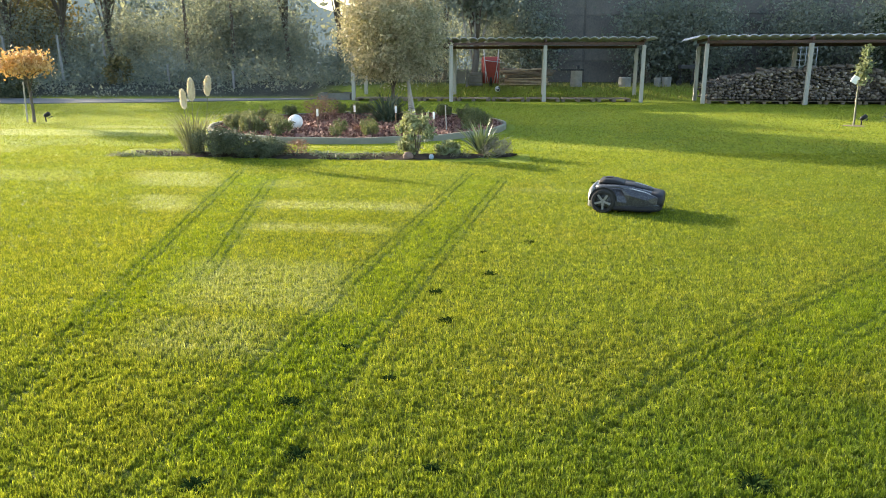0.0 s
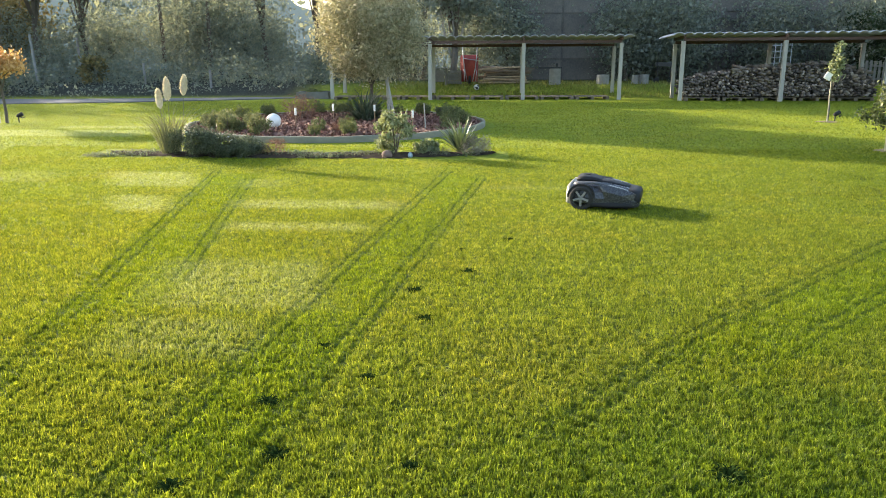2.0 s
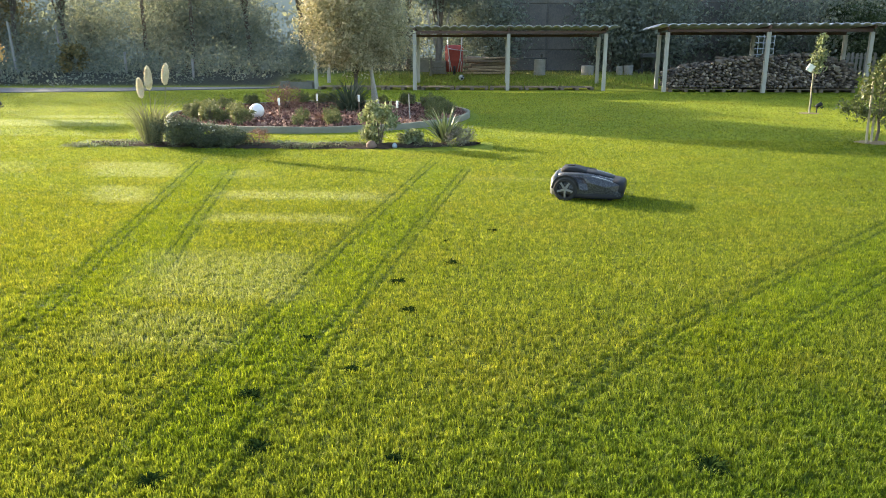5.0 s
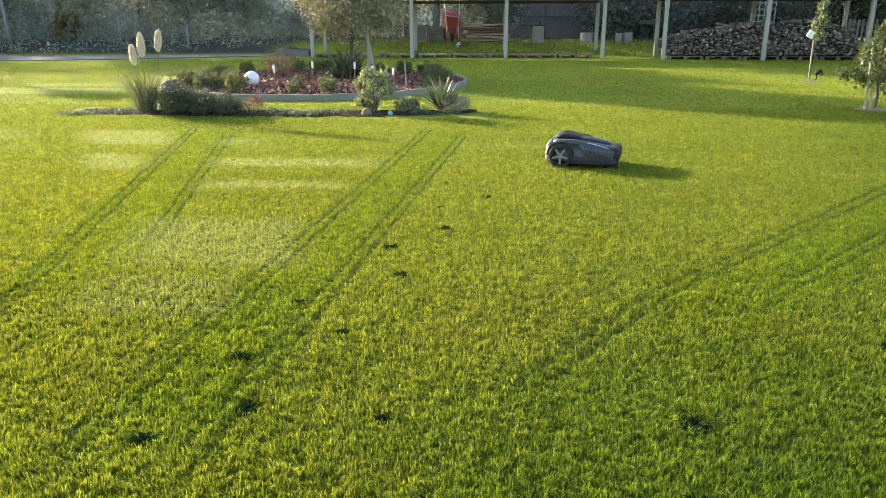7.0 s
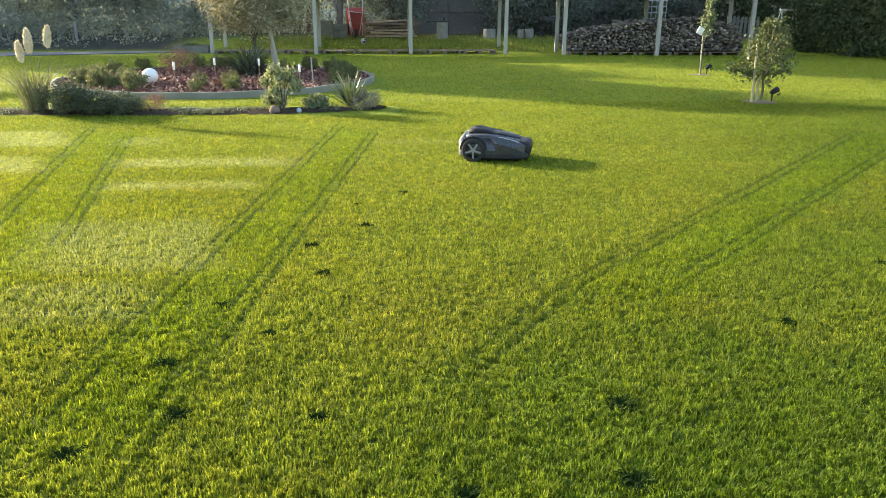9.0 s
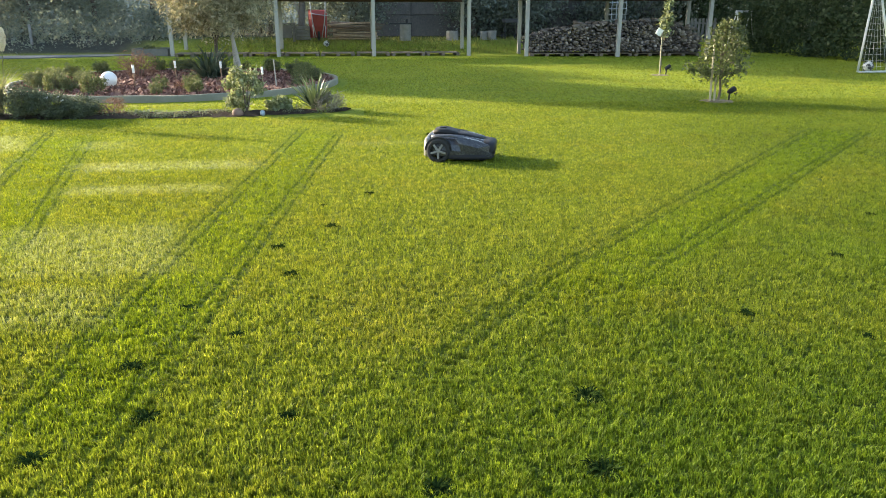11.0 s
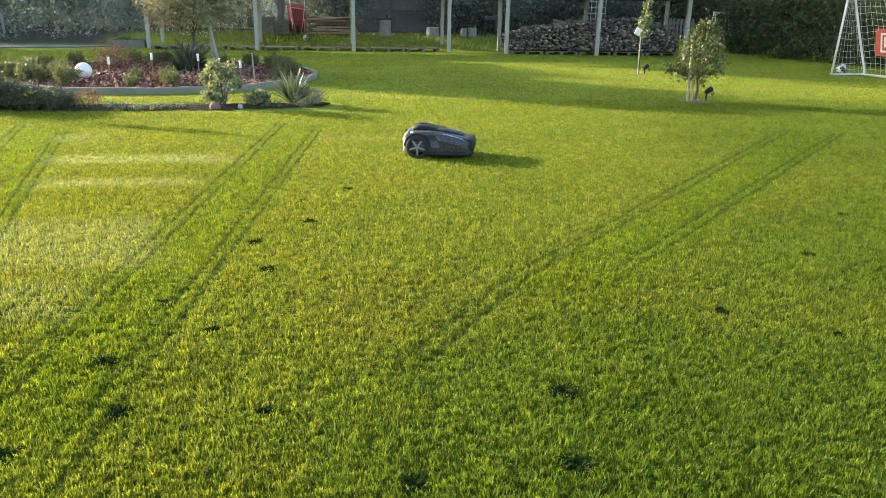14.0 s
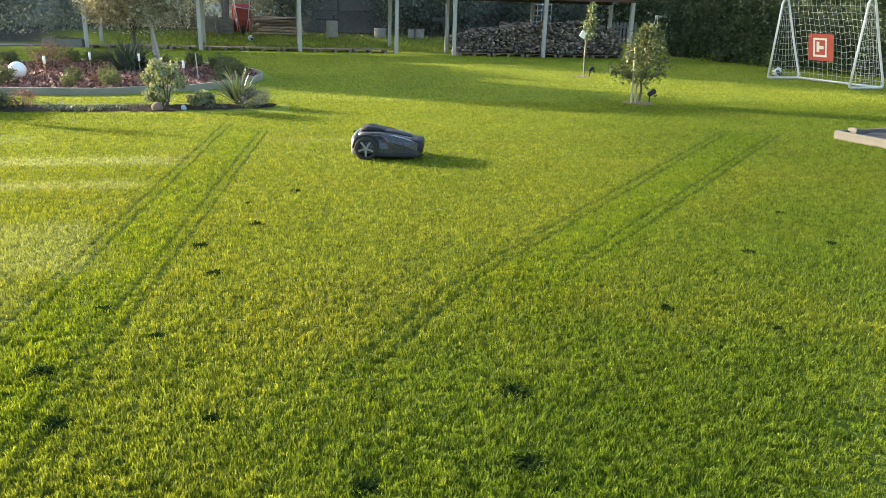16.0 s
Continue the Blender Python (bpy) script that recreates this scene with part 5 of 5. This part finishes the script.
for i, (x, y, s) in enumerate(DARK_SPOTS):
    b = blade_plant("grass_tuft", x, y, 100, 0.030 * s, 0.0045, M_TUFT, 900 + i, "small tuft of coarse grass, coloured dark for a shadowy hollow", "grass tuft", 0.35, 1.35, 0.034 * s)
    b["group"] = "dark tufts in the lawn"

# ---- things behind and beside the sheds ----
def gz(x, y):
    return float(rise(x, y))

M_REDPAINT = plain("worn_red_paint", (0.24, 0.035, 0.028), (0.36, 0.062, 0.048), 0.75, 6.0, 50.0)
M_STEEL = plain("galvanised_tube", (0.30, 0.31, 0.32), (0.45, 0.46, 0.47), 0.4, 8.0, 70.0, metal=0.6)
# wheelbarrow stood on end
wb = thing("wheelbarrow", pose(-0.88, 31.7, gz(-0.88, 31.7) + 0.0, 0, 0, 6) @ Matrix.Scale(1.12, 4), "red wheelbarrow stood on its nose", "wheelbarrow")
bm = loft([[(-0.30, 0.05, 0.10), (0.30, 0.05, 0.10), (0.20, -0.12, 0.16), (-0.20, -0.12, 0.16)], [(-0.33, 0.08, 0.5), (0.33, 0.08, 0.5), (0.24, -0.20, 0.5), (-0.24, -0.20, 0.5)], [(-0.34, 0.08, 0.95), (0.34, 0.08, 0.95), (0.26, -0.20, 0.90), (-0.26, -0.20, 0.90)], [(-0.31, 0.08, 1.07), (0.31, 0.08, 1.07), (0.24, -0.05, 1.04), (-0.24, -0.05, 1.04)]])
part("tray", bm, M_REDPAINT, wb, "dented red steel tray")
for s in (-1, 1):
    part("handle", tube(bmesh.new(), [(s * 0.10, -0.24, 0.12), (s * 0.20, -0.25, 0.6), (s * 0.25, -0.22, 1.0), (s * 0.28, -0.10, 1.5)], [0.018] * 4, 8), M_STEEL, wb, "bare steel handle tube", True)
    part("leg", tube(bmesh.new(), [(s * 0.22, -0.23, 0.55), (s * 0.22, -0.5, 0.45), (s * 0.2, -0.5, 0.12)], [0.014] * 3, 8), M_STEEL, wb, smooth=True)
part("brace", tube(bmesh.new(), [(-0.25, -0.23, 0.95), (0.0, -0.34, 0.9), (0.46, -0.3, 0.86), (0.25, -0.23, 1.0)], [0.014] * 4, 8), M_STEEL, wb, smooth=True)
whl = part("wheel", tube(bmesh.new(), [(-0.045, -0.1, 0.17), (-0.03, -0.1, 0.17), (0.03, -0.1, 0.17), (0.045, -0.1, 0.17)], [0.13, 0.17, 0.17, 0.13], 22), M_TYRE, wb)

# long poles and planks in a heap
rng = np.random.default_rng(77)
heap = thing("timber_pile", pose(0.62, 32.2, gz(0.6, 32.2)), "heap of long rough planks and poles", "timber")
k = 0
for lvl in range(6):
    for j in range(4):
        l = rng.uniform(1.5, 2.3)
        kind = rng.uniform()
        bm = bmesh.new()
        if kind < 0.5:
            tube(bm, [(-l / 2, 0, 0), (0, 0.01, 0.01), (l / 2, 0, 0)], [0.06, 0.055, 0.05], 8)
        else:
            box(bm, l, 0.15, 0.06, bevel=0.006)
        p = part("plank", bm, M_LOG if rng.uniform() < 0.45 else M_LOGDARK, heap)
        p.location = (rng.uniform(-0.18, 0.18), -0.28 + 0.17 * j + rng.uniform(-0.03, 0.03), 0.06 + 0.118 * lvl)
        p.rotation_euler = (0, rng.normal() * 0.035, rng.normal() * 0.04)

# potting bench and crate
M_GREYWOOD = plain("grey_outdoor_wood", (0.10, 0.095, 0.085), (0.20, 0.19, 0.17), 0.85, 4.0, 40.0)
bench = thing("potting_bench", pose(-2.15, 31.6, gz(-2.1, 31.6)), "small grey wooden bench against the timber", "bench")
part("top", box(bmesh.new(), 0.75, 0.5, 0.04, pose(0, 0, 0.68), 0.006), M_GREYWOOD, bench)
for sx in (-1, 1):
    for sy in (-1, 1):
        part("leg", box(bmesh.new(), 0.08, 0.08, 0.68, pose(sx * 0.3, sy * 0.19, 0.32), 0.005), M_GREYWOOD, bench)
part("apron", box(bmesh.new(), 0.5, 0.03, 0.5, pose(-0.02, -0.2, 0.38), 0.005), M_GREYWOOD, bench)
crate = thing("crate", pose(-1.5, 31.8, gz(-1.5, 31.8)), "grey slatted wooden crate on the grass", "crate")
for i in range(4):
    part("slat", box(bmesh.new(), 0.55, 0.03, 0.11, pose(0, -0.25, 0.08 + 0.14 * i), 0.004), M_GREYWOOD, crate)
    part("slat", box(bmesh.new(), 0.55, 0.03, 0.11, pose(0, 0.25, 0.08 + 0.14 * i), 0.004), M_GREYWOOD, crate)
for sx in (-1, 1):
    part("end_panel", box(bmesh.new(), 0.03, 0.46, 0.55, pose(sx * 0.27, 0, 0.29), 0.004), M_GREYWOOD, crate)

# chopping block with a vice, stumps, cart
M_STUMP = plain("cut_wood_block", (0.20, 0.19, 0.17), (0.33, 0.31, 0.28), 0.85, 6.0, 50.0)
def stump(x, y, r, h, label="weathered round wood block on the grass"):
    bm = tube(bmesh.new(), [(0, 0, -0.05), (0, 0, 0.03), (0, 0, h - 0.015), (0, 0, h)], [r * 1.08, r, r * 0.97, r * 0.93], 18)
    for v in bm.verts:
        a = math.atan2(v.co.y, v.co.x)
        v.co.x *= 1 + 0.06 * math.sin(3 * a + x)
        v.co.y *= 1 + 0.06 * math.sin(2 * a + y)
    ob = tagged(part("wood_block", bm, M_STUMP), label, "wood block", "wood blocks on the bank")
    ob.location = (x, y, gz(x, y))
stump(2.66, 31.8, 0.24, 0.62, "tall pale wood block under a dark vice")
stump(4.66, 31.9, 0.26, 0.36)
stump(5.98, 31.9, 0.14, 0.34)
stump(6.34, 31.9, 0.19, 0.36)
vice = thing("vice", pose(2.62, 31.75, gz(2.66, 31.8) + 0.62), "dark iron vice on a wood block", "vice")
part("bed", box(bmesh.new(), 0.95, 0.2, 0.07, pose(-0.15, 0, 0.04), 0.012), M_DARKPLASTIC, vice)
part("jaw", box(bmesh.new(), 0.1, 0.16, 0.16, pose(0.1, 0, 0.14), 0.02), M_DARKPLASTIC, vice)
cart = thing("hand_cart", pose(7.2, 32.3, gz(7.2, 32.3)), "dark hand cart standing by the wall", "cart")
part("tray", box(bmesh.new(), 0.62, 0.5, 0.16, pose(0, 0, 0.76), 0.02), M_DARKPLASTIC, cart)
for sx in (-1, 1):
    part("leg", tube(bmesh.new(), [(sx * 0.28, 0, 0.7), (sx * 0.2, 0, 0.0)], [0.02, 0.02], 8), M_DARKPLASTIC, cart)
    part("wheel", tube(bmesh.new(), [(sx * 0.28, -0.03, 0.12), (sx * 0.28, 0.03, 0.12)], [0.12, 0.12], 18), M_TYRE, cart)

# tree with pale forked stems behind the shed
fork = tree("tree", pose(-1.75, 34.6, 0.42), "tree with pale forked stems behind the shed", "tree", 6.0, 0.15, ellipsoid(1.9, 1.6, 1.8, 4.4, 0.3), M_WOODSHAZE, 5000, 110, 0.35, 0.12, 15, 0.45, "trees of the wood")
M_PALEBARK = plain("pale_bark", (0.20, 0.19, 0.17), (0.34, 0.32, 0.29), 0.9, 5.0, 40.0)
for a, b, c in (((0, 0, 0.9), (-0.35, -0.1, 2.0), (-0.7, -0.2, 4.2)), ((0, 0, 1.2), (0.05, -0.15, 2.4), (-0.15, -0.1, 4.6)), ((0, 0, 1.0), (0.35, -0.1, 1.9), (0.75, -0.1, 3.4))):
    part("stem", tube(bmesh.new(), [a, b, c], [0.06, 0.05, 0.03], 8), M_PALEBARK, fork, "pale grey stem", True)
for i, (x, y, s) in enumerate(((6.2, 35.6, 0.62), (8.2, 35.4, 0.66), (12.8, 35.6, 0.6), (15.6, 34.0, 0.6), (0.6, 36.2, 0.6))):
    copy_thing(base_trees[1], pose(x, y, 0.4, 0, 0, 75 * i) @ Matrix.Scale(s * 1.25, 4))

# gridded window frame and a fence leaning behind the firewood
grid = thing("window_frame", pose(12.1, 33.0, gz(12, 33)), "old gridded steel window frame leaning behind the firewood", "window frame")
for i in range(5):
    part("bar", box(bmesh.new(), 0.03, 0.03, 1.75, pose(-0.44 + 0.22 * i, 0, 0.9), 0.004), M_STEEL, grid)
for j in range(8):
    part("rail", box(bmesh.new(), 0.92, 0.026, 0.03, pose(0, 0, 0.06 + 0.242 * j), 0.004), M_STEEL, grid)
slats = thing("slatted_fence", pose(15.3, 31.2, gz(15.3, 31.2), 0, 0, -12), "short grey upright board fence beside the shed", "fence")
for i in range(8):
    part("fence_board", box(bmesh.new(), 0.10, 0.025, 0.95 + 0.03 * (i % 3), pose(-0.62 + 0.16 * i, 0, 0.46), 0.004), M_GREYWOOD, slats)
for z in (0.25, 0.75):
    part("fence_rail", box(bmesh.new(), 1.3, 0.04, 0.07, pose(-0.05, 0.034, z), 0.004), M_GREYWOOD, slats)

# raised planter and fence posts at the edge of the wood
planter = thing("raised_planter", pose(-6.75, 28.9, 0), "low grey board planter beside the shed posts", "planter")
for w, d, x, y in ((1.25, 0.05, 0, -0.5), (1.25, 0.05, 0, 0.5), (0.05, 0.94, -0.6, 0), (0.05, 0.94, 0.6, 0)):
    part("board", box(bmesh.new(), w, d, 0.28, pose(x, y, 0.12), 0.006), M_GREYWOOD, planter)
part("soil", box(bmesh.new(), 1.14, 0.94, 0.1, pose(0, 0, 0.17), 0.01), M_SOIL, planter)
part("plants", leaves("plants", clumped(np.random.default_rng(5), 300, 20, 0.05, ellipsoid(0.45, 0.3, 0.06, 0.25, 0.2)), 0.05, np.random.default_rng(6)), M_BALLBUSH, planter)
M_FPOST = plain("concrete_fence_post", (0.17, 0.17, 0.16), (0.26, 0.255, 0.24), 0.85, 4.0, 40.0)
for x, y, h in ((-23.2, 33.0, 2.15), (-19.9, 32.0, 2.15), (-20.2, 36.2, 2.1), (-15.5, 33.0, 0.9), (-11.7, 31.0, 0.75), (-26.5, 33.5, 2.1)):
    ob = tagged(part("fence_post", box(bmesh.new(), 0.085, 0.085, h + 0.2, pose(0, 0, h / 2 - 0.1), 0.012), M_FPOST), "slim pale fence post at the wood's edge", "fence post", "fence posts along the wood")
    ob.matrix_basis = pose(x, y, gz(x, y), 0, -2.5 if h > 2 else 0, 0)
# sunlit autumn shrub by the fence
s = bush("autumn_shrub", -17.6, 32.6, 0.62, 0.62, M_WOODS2, 1500, 0.09, 95, "sunlit shrub with yellow autumn leaves", "shrub")
s.location.z = gz(-17.6, 32.6)
s = bush("dark_shrub", -20.3, 28.6, 1.1, 0.62, M_DARKBUSH, 3500, 0.07, 96, "dark rounded shrub beside the drive", "shrub")

# long rough grass on the bank inside and behind the shed
rng = np.random.default_rng(88)
m = 9000
x = rng.uniform(-5.5, 14.5, m)
y = rng.uniform(28.9, 33.0, m)
keep = ~((y < 29.0) | ((x > 6.5) & (x < 13.6) & (y < 29.5)))
x, y = x[keep], y[keep]
m = len(x)
z = rise(x, y)
h = rng.uniform(0.05, 0.19, m)
w = rng.uniform(0.012, 0.03, m)
a = rng.uniform(0, 6.283, m)
l = rng.uniform(0.2, 0.8, m) * h
v = np.stack((np.stack((x - np.cos(a) * w / 2, y - np.sin(a) * w / 2, z - 0.01), 1), np.stack((x + np.cos(a) * w / 2, y + np.sin(a) * w / 2, z - 0.01), 1), np.stack((x + np.sin(a) * l, y - np.cos(a) * l, z + h), 1)), 1)
tagged(part("rough_grass", fast_mesh("rough_grass", v.reshape(-1, 3), [np.arange(3 * m).reshape(-1, 3)]), leafy("rough_grass", (0.10, 0.12, 0.03), (0.21, 0.22, 0.05), (0.36, 0.33, 0.10), 0.4)), "longer rough yellow-green grass on the bank", "grass", kind="stuff")

# white folding trestle standing beyond the firewood
tres = thing("trestle", pose(16.55, 30.2, gz(16.5, 30.2), 0, 0, 20), "white folding trestle beside the firewood shed", "trestle")
part("rail", box(bmesh.new(), 0.9, 0.07, 0.09, pose(0, 0, 1.42), 0.008), M_GOAL, tres)
for sx in (-1, 1):
    for sy in (-1, 1):
        part("leg", tube(bmesh.new(), [(sx * 0.38, sy * 0.03, 1.4), (sx * 0.46, sy * 0.30, 0.0)], [0.022, 0.02], 8), M_GOAL, tres)
    part("brace", tube(bmesh.new(), [(sx * 0.43, -0.19, 0.55), (sx * 0.43, 0.19, 0.55)], [0.014, 0.014], 6), M_GOAL, tres)
